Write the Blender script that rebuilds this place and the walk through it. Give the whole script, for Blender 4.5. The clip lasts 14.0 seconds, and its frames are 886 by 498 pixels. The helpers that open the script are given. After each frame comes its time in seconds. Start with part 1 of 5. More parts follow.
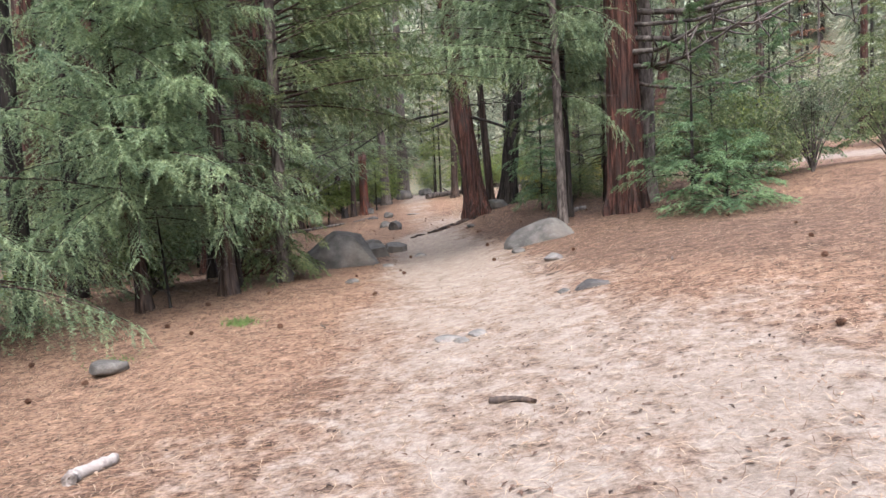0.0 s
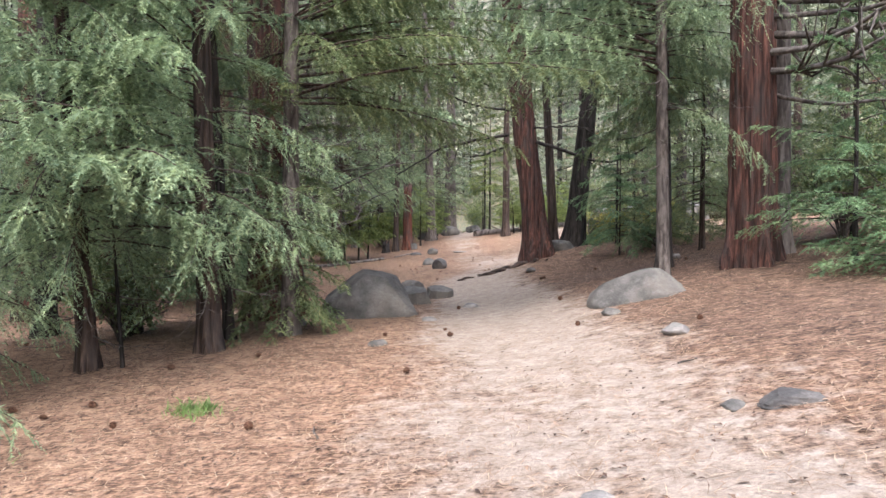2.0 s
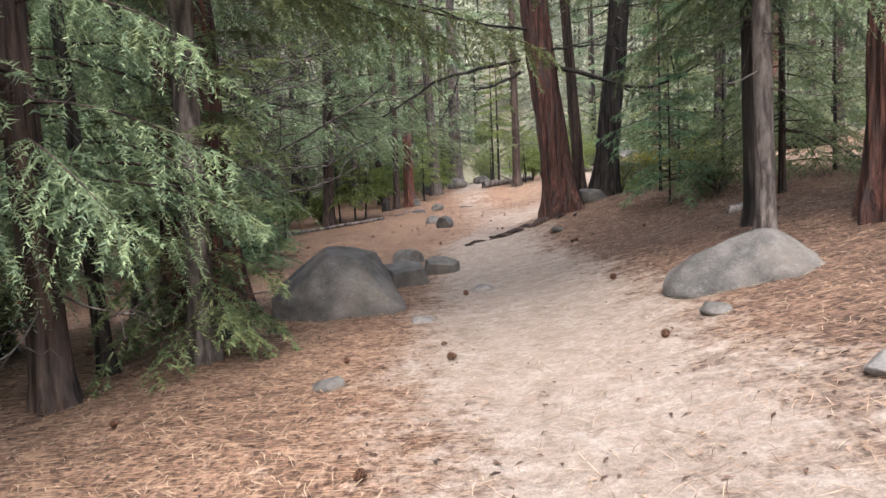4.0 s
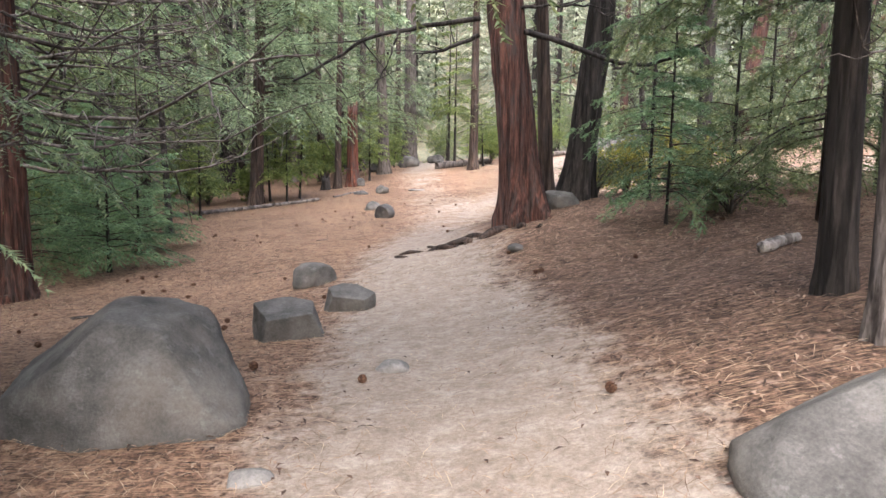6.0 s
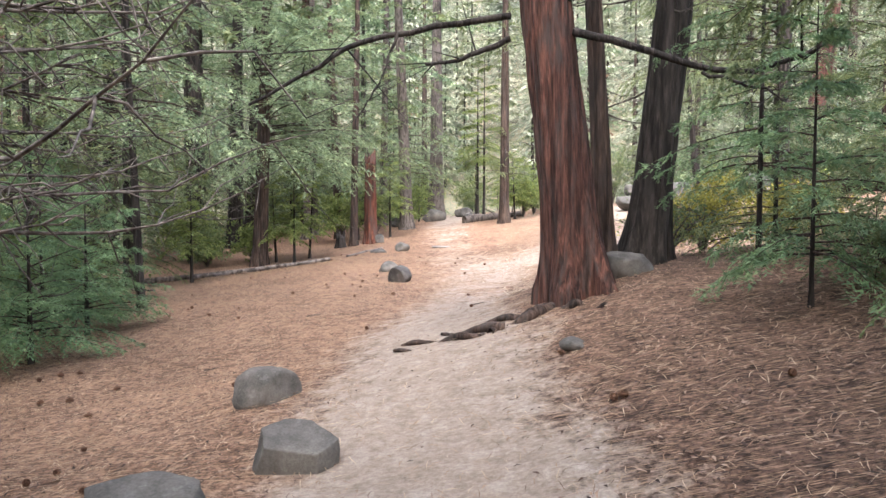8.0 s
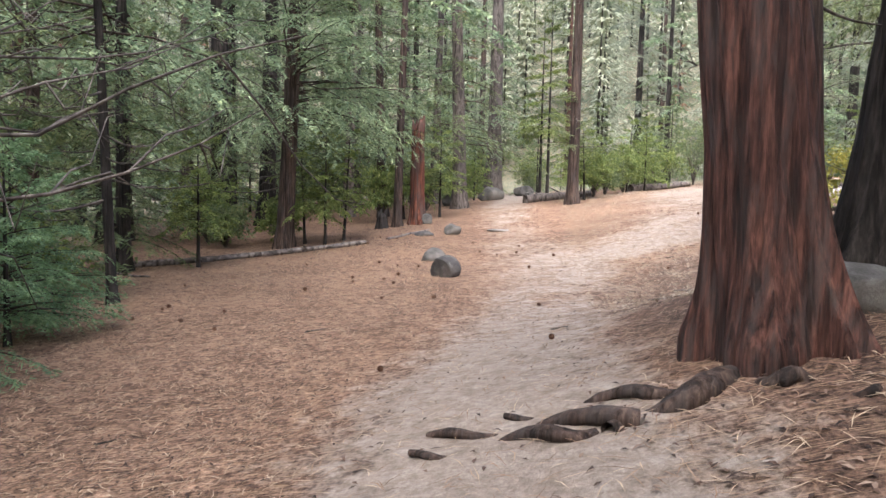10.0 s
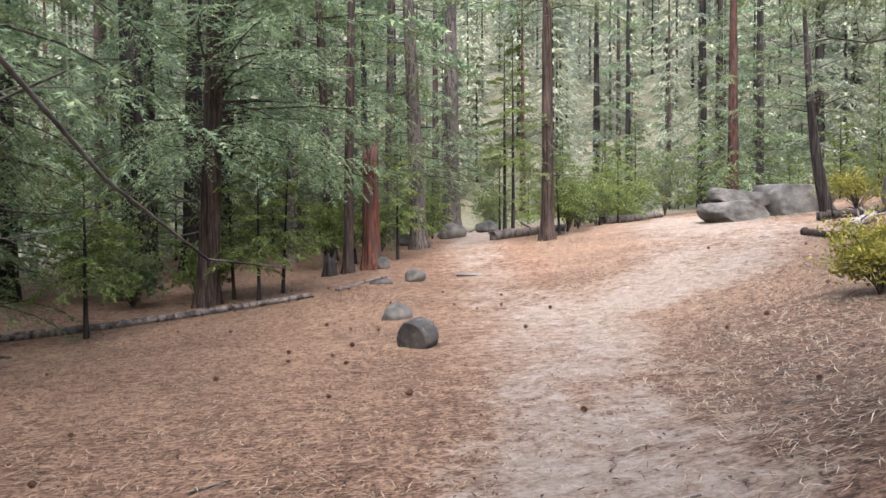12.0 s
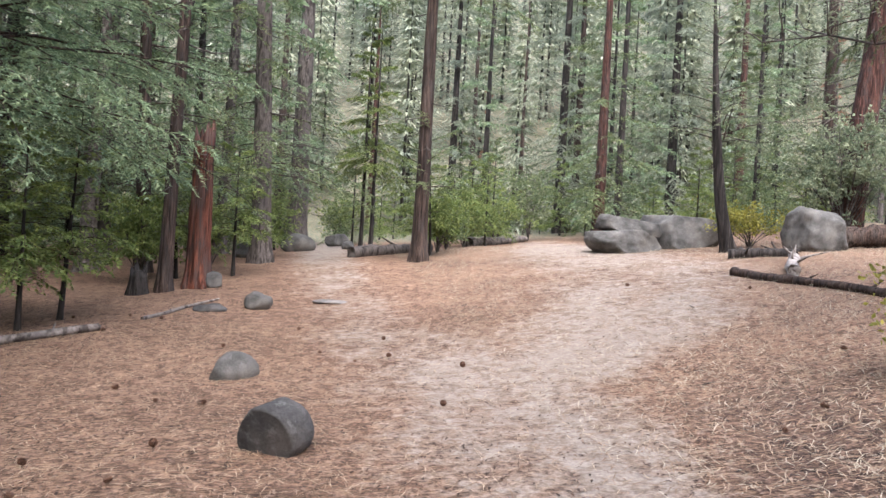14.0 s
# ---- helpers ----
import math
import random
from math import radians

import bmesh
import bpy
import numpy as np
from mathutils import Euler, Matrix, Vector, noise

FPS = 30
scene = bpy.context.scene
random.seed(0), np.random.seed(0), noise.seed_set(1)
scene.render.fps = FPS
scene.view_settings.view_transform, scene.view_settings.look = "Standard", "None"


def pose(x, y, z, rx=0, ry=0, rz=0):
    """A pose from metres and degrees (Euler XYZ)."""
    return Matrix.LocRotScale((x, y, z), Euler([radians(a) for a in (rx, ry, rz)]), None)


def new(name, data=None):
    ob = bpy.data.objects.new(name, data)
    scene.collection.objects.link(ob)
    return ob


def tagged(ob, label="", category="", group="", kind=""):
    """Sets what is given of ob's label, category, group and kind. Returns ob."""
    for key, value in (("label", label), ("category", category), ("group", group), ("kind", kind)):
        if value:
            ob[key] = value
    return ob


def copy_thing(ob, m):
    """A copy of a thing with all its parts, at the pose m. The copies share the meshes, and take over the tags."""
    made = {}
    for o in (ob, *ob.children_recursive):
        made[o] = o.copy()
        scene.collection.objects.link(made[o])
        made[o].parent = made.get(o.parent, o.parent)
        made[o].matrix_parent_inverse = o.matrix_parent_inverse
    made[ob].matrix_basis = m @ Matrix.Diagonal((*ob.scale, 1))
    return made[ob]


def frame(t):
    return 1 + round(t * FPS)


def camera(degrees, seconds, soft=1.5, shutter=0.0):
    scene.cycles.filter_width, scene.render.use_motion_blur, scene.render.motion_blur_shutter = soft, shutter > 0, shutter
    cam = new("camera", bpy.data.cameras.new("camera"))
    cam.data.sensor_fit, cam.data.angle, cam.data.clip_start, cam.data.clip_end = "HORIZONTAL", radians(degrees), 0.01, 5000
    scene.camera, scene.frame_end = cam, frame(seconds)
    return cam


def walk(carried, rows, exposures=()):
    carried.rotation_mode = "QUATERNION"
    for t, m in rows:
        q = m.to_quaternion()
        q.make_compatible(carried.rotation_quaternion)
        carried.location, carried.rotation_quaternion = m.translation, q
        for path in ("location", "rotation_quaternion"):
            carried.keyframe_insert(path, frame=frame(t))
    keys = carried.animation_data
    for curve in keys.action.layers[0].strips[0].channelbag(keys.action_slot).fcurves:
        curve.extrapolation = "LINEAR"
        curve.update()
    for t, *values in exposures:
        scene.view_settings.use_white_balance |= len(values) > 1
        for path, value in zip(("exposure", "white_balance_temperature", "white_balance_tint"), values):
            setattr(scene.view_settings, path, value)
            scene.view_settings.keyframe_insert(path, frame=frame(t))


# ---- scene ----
cam = camera(65.4, 14.0)
METRES, EYE, TILT, LEAN, TURN = 22.5, 1.5, -4.0, 2.4, 0.0
ROWS = [
    (0.0, 0.0, 0.0, 0.0, 0.0, 0.0, -0.0),
    (0.5, 0.0001, 0.0301, 0.0041, -1.35, 1.2, -2.43),
    (1.0, -0.0042, 0.0597, 0.0031, 3.24, 1.65, -7.35),
    (1.5, -0.0048, 0.0961, 0.0067, 3.37, 4.61, -2.49),
    (2.0, -0.0106, 0.1302, 0.0076, 3.5, 3.02, -3.11),
    (2.5, -0.0106, 0.1633, 0.0098, 2.5, 0.91, -0.41),
    (3.0, -0.0137, 0.1972, 0.0109, 2.57, -1.35, -2.18),
    (3.2, -0.0149, 0.2108, 0.0113, 1.9, -0.75, -0.7),
    (5.3, -0.0081, 0.3555, 0.0378, 6.93, -3.39, -1.87),
    (5.5, -0.0071, 0.3683, 0.0393, 3.51, -4.03, -0.59),
    (6.0, -0.0045, 0.4003, 0.0431, 0.76, -2.97, -3.42),
    (6.5, -0.0035, 0.4307, 0.0476, 2.73, 0.83, -2.0),
    (7.0, -0.0019, 0.4655, 0.0503, 1.42, 1.37, 0.05),
    (7.5, -0.0033, 0.4981, 0.0519, 4.24, 1.63, -5.58),
    (8.0, -0.0011, 0.5318, 0.0525, 3.39, 1.31, -2.77),
    (8.5, -0.003, 0.5703, 0.053, 5.12, -2.11, -4.78),
    (9.0, -0.006, 0.6096, 0.0548, 5.13, -4.45, -3.8),
    (9.2, -0.0072, 0.6253, 0.0555, 8.12, -1.53, -4.3),
    (11.3, -0.0328, 0.7787, 0.0698, 6.74, -0.31, -3.28),
    (11.5, -0.0362, 0.7921, 0.0702, 6.77, -1.34, -2.63),
    (12.0, -0.0447, 0.8255, 0.0713, 3.87, 2.63, -2.39),
    (12.5, -0.0561, 0.8654, 0.0743, 0.47, 2.93, 2.77),
    (13.0, -0.0659, 0.9087, 0.0767, -4.64, 4.17, 0.61),
    (13.5, -0.0727, 0.9456, 0.0812, -9.6, 4.3, 0.8),
    (14.0, -0.0742, 0.9842, 0.084, -10.02, 4.71, -4.91),
]
walk(cam, [(t, pose(0, 0, EYE, TILT, LEAN, TURN) @ pose(METRES * x, METRES * y, METRES * z, 90 + pitch, roll, yaw)) for t, x, y, z, yaw, pitch, roll in ROWS],
     exposures=[(t, e, k, 12.0) for t, e, k in ((0.0, 1.58, 5900.0), (0.6, 1.42, 5850.0), (1.9, 1.82, 5850.0), (3.0, 1.64, 6000.0), (5.5, 2.06, 6050.0), (6.5, 2.28, 6050.0), (8.0, 2.4, 6050.0), (9.2, 2.15, 6000.0), (11.5, 1.88, 5950.0), (13.0, 1.82, 5900.0), (14.0, 1.76, 5800.0))])

# ---- world and light: bright, soft daylight under a thin overcast ----
SUN_ELEVATION, SUN_ROTATION = 57.0, 182.0
world = bpy.data.worlds.new("sky")
scene.world = world
world.use_nodes = True
wn = world.node_tree
wn.nodes.clear()
sky = wn.nodes.new("ShaderNodeTexSky")
sky.sky_type, sky.sun_disc = "NISHITA", False
sky.sun_elevation, sky.sun_rotation = radians(SUN_ELEVATION), radians(SUN_ROTATION)
sky.air_density, sky.dust_density, sky.ozone_density = 1.0, 4.0, 1.0
back = wn.nodes.new("ShaderNodeBackground")
back.inputs["Strength"].default_value = 0.15
wout = wn.nodes.new("ShaderNodeOutputWorld")
wn.links.new(sky.outputs[0], back.inputs[0])
wn.links.new(back.outputs[0], wout.inputs[0])
sun = new("sun", bpy.data.lights.new("sun", "SUN"))
sun.data.energy, sun.data.angle, sun.data.color = 2.6, radians(80), (1.0, 0.95, 0.88)
sun.matrix_world = pose(0, 0, 40, 90 - SUN_ELEVATION, 0, 180 - SUN_ROTATION)

# ---- small tools ----
def rnd(seed):
    return np.random.default_rng(seed)


def hash3(i, j, k):
    v = np.sin(i * 127.1 + j * 311.7 + k * 74.7) * 43758.5453
    return v - np.floor(v)


def vnoise(x, y, z):
    """Value noise in 0..1 on arrays."""
    x, y, z = np.broadcast_arrays(np.asarray(x, float), np.asarray(y, float), np.asarray(z, float))
    i, j, k = np.floor(x), np.floor(y), np.floor(z)
    u, v, w = x - i, y - j, z - k
    u, v, w = u * u * (3 - 2 * u), v * v * (3 - 2 * v), w * w * (3 - 2 * w)
    out = 0
    for a in (0, 1):
        for b in (0, 1):
            for c in (0, 1):
                out = out + hash3(i + a, j + b, k + c) * (u if a else 1 - u) * (v if b else 1 - v) * (w if c else 1 - w)
    return out


def fbm(x, y, z, octaves=4):
    out, amp, f = 0, 0.5, 1.0
    for o in range(octaves):
        out = out + amp * (vnoise(x * f + 17 * o, y * f + 5 * o, z * f) - 0.5) * 2
        amp, f = amp * 0.5, f * 2.03
    return out


def mesh_of(name, verts, faces, material, smooth=True):
    """A mesh from an array of places and an array of faces, all with the same number of corners."""
    verts, faces = np.asarray(verts, np.float32).reshape(-1, 3), np.asarray(faces, np.int32)
    n, c = faces.shape
    me = bpy.data.meshes.new(name)
    me.vertices.add(len(verts))
    me.vertices.foreach_set("co", verts.ravel())
    me.loops.add(n * c)
    me.loops.foreach_set("vertex_index", faces.ravel())
    me.polygons.add(n)
    me.polygons.foreach_set("loop_start", np.arange(0, n * c, c, dtype=np.int32))
    me.polygons.foreach_set("use_smooth", np.full(n, smooth))
    me.update(calc_edges=True)
    me.validate()
    me.materials.append(material)
    return me


def part_of(name, me, parent, label=""):
    ob = new(name, me)
    ob.parent = parent
    return tagged(ob, label=label)


class Pile:
    """Collects pieces of quads or triangles into one mesh."""

    def __init__(self):
        self.v, self.f, self.n = [], [], 0

    def add(self, v, f):
        v = np.asarray(v, float).reshape(-1, 3)
        self.v.append(v)
        self.f.append(np.asarray(f, np.int64) + self.n)
        self.n += len(v)

    def mesh(self, name, material, smooth=True):
        return mesh_of(name, np.concatenate(self.v), np.concatenate(self.f), material, smooth)


def tube(points, radii, sides=5):
    """A tapered tube of quads along points."""
    p = np.asarray(points, float)
    r = np.asarray(radii, float)
    d = np.gradient(p, axis=0)
    d /= np.linalg.norm(d, axis=1, keepdims=True) + 1e-9
    ref = np.where(np.abs(d[:, 2:3]) > 0.9, np.array([[1.0, 0, 0]]), np.array([[0, 0, 1.0]]))
    a = np.cross(d, ref)
    a /= np.linalg.norm(a, axis=1, keepdims=True) + 1e-9
    b = np.cross(d, a)
    th = np.linspace(0, 2 * np.pi, sides, endpoint=False)
    v = p[:, None] + r[:, None, None] * (np.cos(th)[None, :, None] * a[:, None] + np.sin(th)[None, :, None] * b[:, None])
    k = np.arange(len(p) - 1)[:, None] * sides
    s = np.arange(sides)[None]
    t = (s + 1) % sides
    f = np.stack([k + s, k + t, k + sides + t, k + sides + s], -1).reshape(-1, 4)
    return v.reshape(-1, 3), f


def bend(a, b, sag, n, rng, jitter=0.0):
    """Points from a to b with a sag in the middle and small kinks."""
    s = np.linspace(0, 1, n)[:, None]
    p = np.asarray(a) * (1 - s) + np.asarray(b) * s
    p[:, 2] -= sag * 4 * (s * (1 - s))[:, 0]
    k = rng.normal(0, 1, (n, 3)) * jitter
    k[0] = 0
    return p + k


# ---- materials ----
def material(name, roughness=0.9):
    m = bpy.data.materials.new(name)
    m.use_nodes = True
    t = m.node_tree
    b = t.nodes["Principled BSDF"]
    b.inputs["Roughness"].default_value = roughness
    b.inputs["Specular IOR Level"].default_value = 0.25
    return m, t, b


def node(t, kind, **sets):
    n = t.nodes.new(kind)
    for key, value in sets.items():
        n.inputs[key.replace("_", " ")].default_value = value
    return n


def coords(t, scale=(1, 1, 1), space="Object"):
    c = t.nodes.new("ShaderNodeTexCoord")
    m = t.nodes.new("ShaderNodeMapping")
    m.inputs["Scale"].default_value = scale
    t.links.new(c.outputs[space], m.inputs["Vector"])
    return m.outputs[0]


def noise_of(t, vec, scale, detail=6, rough=0.6):
    n = node(t, "ShaderNodeTexNoise", Scale=scale, Detail=detail, Roughness=rough)
    t.links.new(vec, n.inputs["Vector"])
    return n.outputs["Fac"]


def ramp(t, fac, stops):
    r = t.nodes.new("ShaderNodeValToRGB")
    e = r.color_ramp.elements
    while len(e) < len(stops):
        e.new(0.5)
    for k, (pos, col) in zip(e, stops):
        k.position, k.color = pos, (*col, 1)
    t.links.new(fac, r.inputs[0])
    return r.outputs[0]


def mixed(t, fac, a, b, kind="MIX"):
    m = t.nodes.new("ShaderNodeMix")
    m.data_type, m.blend_type = "RGBA", kind
    for slot, v in ((0, fac), (6, a), (7, b)):
        if isinstance(v, (int, float)):
            m.inputs[slot].default_value = v
        elif isinstance(v, tuple):
            m.inputs[slot].default_value = (*v, 1)
        else:
            t.links.new(v, m.inputs[slot])
    return m.outputs[2]


def bumped(t, b, height, strength, distance):
    n = node(t, "ShaderNodeBump", Strength=strength, Distance=distance)
    t.links.new(height, n.inputs["Height"])
    t.links.new(n.outputs[0], b.inputs["Normal"])


def bark(name, dark, mid, light, stretch=0.12, fine=26.0, depth=0.03):
    m, t, b = material(name, 0.92)
    vec = coords(t, (1, 1, stretch))
    grain = noise_of(t, vec, fine, 8, 0.65)
    wide = noise_of(t, coords(t, (1, 1, 0.35)), 1.7, 4)
    col = ramp(t, grain, [(0.34, dark), (0.5, mid), (0.68, light)])
    stain = ramp(t, wide, [(0.35, (0.62, 0.6, 0.6)), (0.65, (1.1, 1.05, 1.0))])
    plates = noise_of(t, coords(t, (1, 1, stretch * 2)), fine * 0.33, 5, 0.7)
    grey = sum(mid) / 3
    weathered = mixed(t, ramp(t, plates, [(0.45, (0, 0, 0)), (0.62, (0.65, 0.65, 0.65))]), col, (grey * 1.25, grey * 1.12, grey * 1.05))
    cracks = ramp(t, noise_of(t, coords(t, (1, 1, stretch * 0.6)), fine * 0.6, 3, 0.5), [(0.4, (0.3, 0.28, 0.27)), (0.5, (1, 1, 1))])
    weathered = mixed(t, 0.8, weathered, cracks, "MULTIPLY")
    t.links.new(mixed(t, 1.0, weathered, stain, "MULTIPLY"), b.inputs["Base Color"])
    bumped(t, b, mixed(t, 0.5, grain, cracks), 1.0, depth)
    return m


def foliage(name, dark, mid, light, thin=0.42, patch=2.5):
    dark, mid, light = (tuple(k * (0.55 * c + 0.45 * m) for k, c, m in zip((1.38, 1.2, 1.42), col, mid)) for col in (dark, mid, light))
    m, t, b = material(name, 0.6)
    b.inputs["Specular IOR Level"].default_value = 0.3
    g = t.nodes.new("ShaderNodeNewGeometry")
    col = ramp(t, g.outputs["Random Per Island"], [(0.0, dark), (0.5, mid), (1.0, light)])
    shade = ramp(t, noise_of(t, coords(t), patch, 3), [(0.3, (0.5, 0.56, 0.55)), (0.7, (1.42, 1.36, 1.2))])
    col = mixed(t, 1.0, col, shade, "MULTIPLY")
    t.links.new(col, b.inputs["Base Color"])
    tr = t.nodes.new("ShaderNodeBsdfTranslucent")
    t.links.new(col, tr.inputs["Color"])
    mx = t.nodes.new("ShaderNodeMixShader")
    mx.inputs[0].default_value = thin
    t.links.new(b.outputs[0], mx.inputs[1])
    t.links.new(tr.outputs[0], mx.inputs[2])
    t.links.new(mx.outputs[0], t.nodes["Material Output"].inputs["Surface"])
    return m


def stone(name, dark, mid, light, lichen=0.15):
    m, t, b = material(name, 0.9)
    vec = coords(t)
    big = noise_of(t, vec, 3.0, 6)
    grit = noise_of(t, vec, 60.0, 4, 0.7)
    col = ramp(t, big, [(0.32, dark), (0.5, mid), (0.7, light)])
    col = mixed(t, 0.5, col, ramp(t, grit, [(0.35, (0.55, 0.55, 0.55)), (0.65, (1.35, 1.33, 1.3))]), "MULTIPLY")
    spots = ramp(t, noise_of(t, vec, 9.0, 8, 0.75), [(0.56, (0, 0, 0)), (0.62, (lichen * 3, lichen * 3, lichen * 3))])
    tan = ramp(t, noise_of(t, vec, 1.4, 5, 0.6), [(0.48, (0, 0, 0)), (0.7, (0.5, 0.5, 0.5))])
    col = mixed(t, tan, col, tuple(c * k for c, k in zip(mid, (1.35, 1.15, 0.95))))
    col = mixed(t, spots, col, (0.25, 0.25, 0.23))
    t.links.new(col, b.inputs["Base Color"])
    bumped(t, b, mixed(t, 0.4, big, grit), 0.7, 0.03)
    return m


def litter(name, dark, mid, light):
    m, t, b = material(name, 0.8)
    g = t.nodes.new("ShaderNodeNewGeometry")
    t.links.new(ramp(t, g.outputs["Random Per Island"], [(0.0, dark), (0.5, mid), (1.0, light)]), b.inputs["Base Color"])
    return m


BARK_RED = bark("cedar_bark_red", (0.02, 0.01, 0.008), (0.08, 0.036, 0.027), (0.18, 0.085, 0.063), 0.1, 30)
BARK_BROWN = bark("bark_brown", (0.02, 0.014, 0.012), (0.062, 0.041, 0.032), (0.14, 0.10, 0.08), 0.1, 26)
BARK_DARK = bark("bark_dark", (0.012, 0.01, 0.0095), (0.033, 0.028, 0.025), (0.08, 0.068, 0.06), 0.12, 22)
BARK_GREY = bark("bark_grey", (0.045, 0.038, 0.034), (0.115, 0.099, 0.09), (0.21, 0.187, 0.17), 0.3, 22, 0.015)
TWIG = bark("dead_twig_bark", (0.04, 0.034, 0.03), (0.105, 0.092, 0.083), (0.25, 0.23, 0.21), 1.0, 12, 0.01)
DEADWOOD = bark("weathered_wood", (0.07, 0.055, 0.047), (0.17, 0.145, 0.13), (0.33, 0.3, 0.275), 1.0, 14, 0.015)
BLEACHED = bark("bleached_wood", (0.16, 0.14, 0.125), (0.33, 0.3, 0.275), (0.52, 0.49, 0.455), 1.0, 14, 0.012)
RED_SNAG = bark("red_rotten_wood", (0.03, 0.012, 0.008), (0.12, 0.042, 0.026), (0.23, 0.09, 0.055), 0.08, 20)
FIR = foliage("fir_needles", (0.075, 0.13, 0.07), (0.155, 0.24, 0.125), (0.31, 0.42, 0.21))
FIR_YOUNG = foliage("young_fir_needles", (0.065, 0.13, 0.062), (0.115, 0.205, 0.095), (0.19, 0.31, 0.135))
CEDAR_LEAF = foliage("cedar_sprays", (0.05, 0.088, 0.036), (0.11, 0.16, 0.066), (0.21, 0.255, 0.105))
# distant foliage: air haze is put into the colour, paler and bluer
HAZE_LEAF = foliage("hazed_conifer_needles", (0.13, 0.175, 0.115), (0.25, 0.31, 0.21), (0.37, 0.43, 0.29), 0.42, 0.12)
PINE_LEAF = foliage("pine_needles", (0.068, 0.107, 0.057), (0.137, 0.186, 0.1), (0.235, 0.285, 0.165), 0.42, 1.2)
SHRUB_LEAF = foliage("shrub_leaves", (0.06, 0.1, 0.03), (0.125, 0.185, 0.05), (0.23, 0.29, 0.085), 0.4, 4)
YELLOW_LEAF = foliage("yellow_green_leaves", (0.10, 0.12, 0.02), (0.19, 0.205, 0.035), (0.31, 0.30, 0.06), 0.4, 4)
DRY_LEAF = foliage("dry_brown_needles", (0.12, 0.07, 0.04), (0.22, 0.13, 0.08), (0.33, 0.21, 0.13), 0.3, 3)
ROCK_GREY = stone("grey_granite", (0.048, 0.045, 0.041), (0.094, 0.088, 0.081), (0.165, 0.156, 0.144), 0.06)
ROCK_DARK = stone("dark_stone", (0.03, 0.028, 0.027), (0.062, 0.058, 0.056), (0.12, 0.113, 0.108), 0.08)
ROCK_PALE = stone("pale_stone", (0.1, 0.093, 0.087), (0.17, 0.158, 0.147), (0.26, 0.247, 0.232), 0.05)
NEEDLES = litter("fallen_needles", (0.075, 0.04, 0.025), (0.26, 0.16, 0.097), (0.5, 0.385, 0.265))
CHIPS = litter("bark_chips", (0.025, 0.016, 0.012), (0.09, 0.052, 0.036), (0.3, 0.21, 0.15))
STRAW = litter("dry_grass_straw", (0.19, 0.148, 0.1), (0.34, 0.275, 0.195), (0.52, 0.45, 0.34))
CONE = litter("pine_cone_scales", (0.05, 0.025, 0.015), (0.10, 0.05, 0.03), (0.17, 0.09, 0.055))
GRASS = foliage("green_grass", (0.06, 0.11, 0.03), (0.1, 0.18, 0.05), (0.16, 0.24, 0.08))


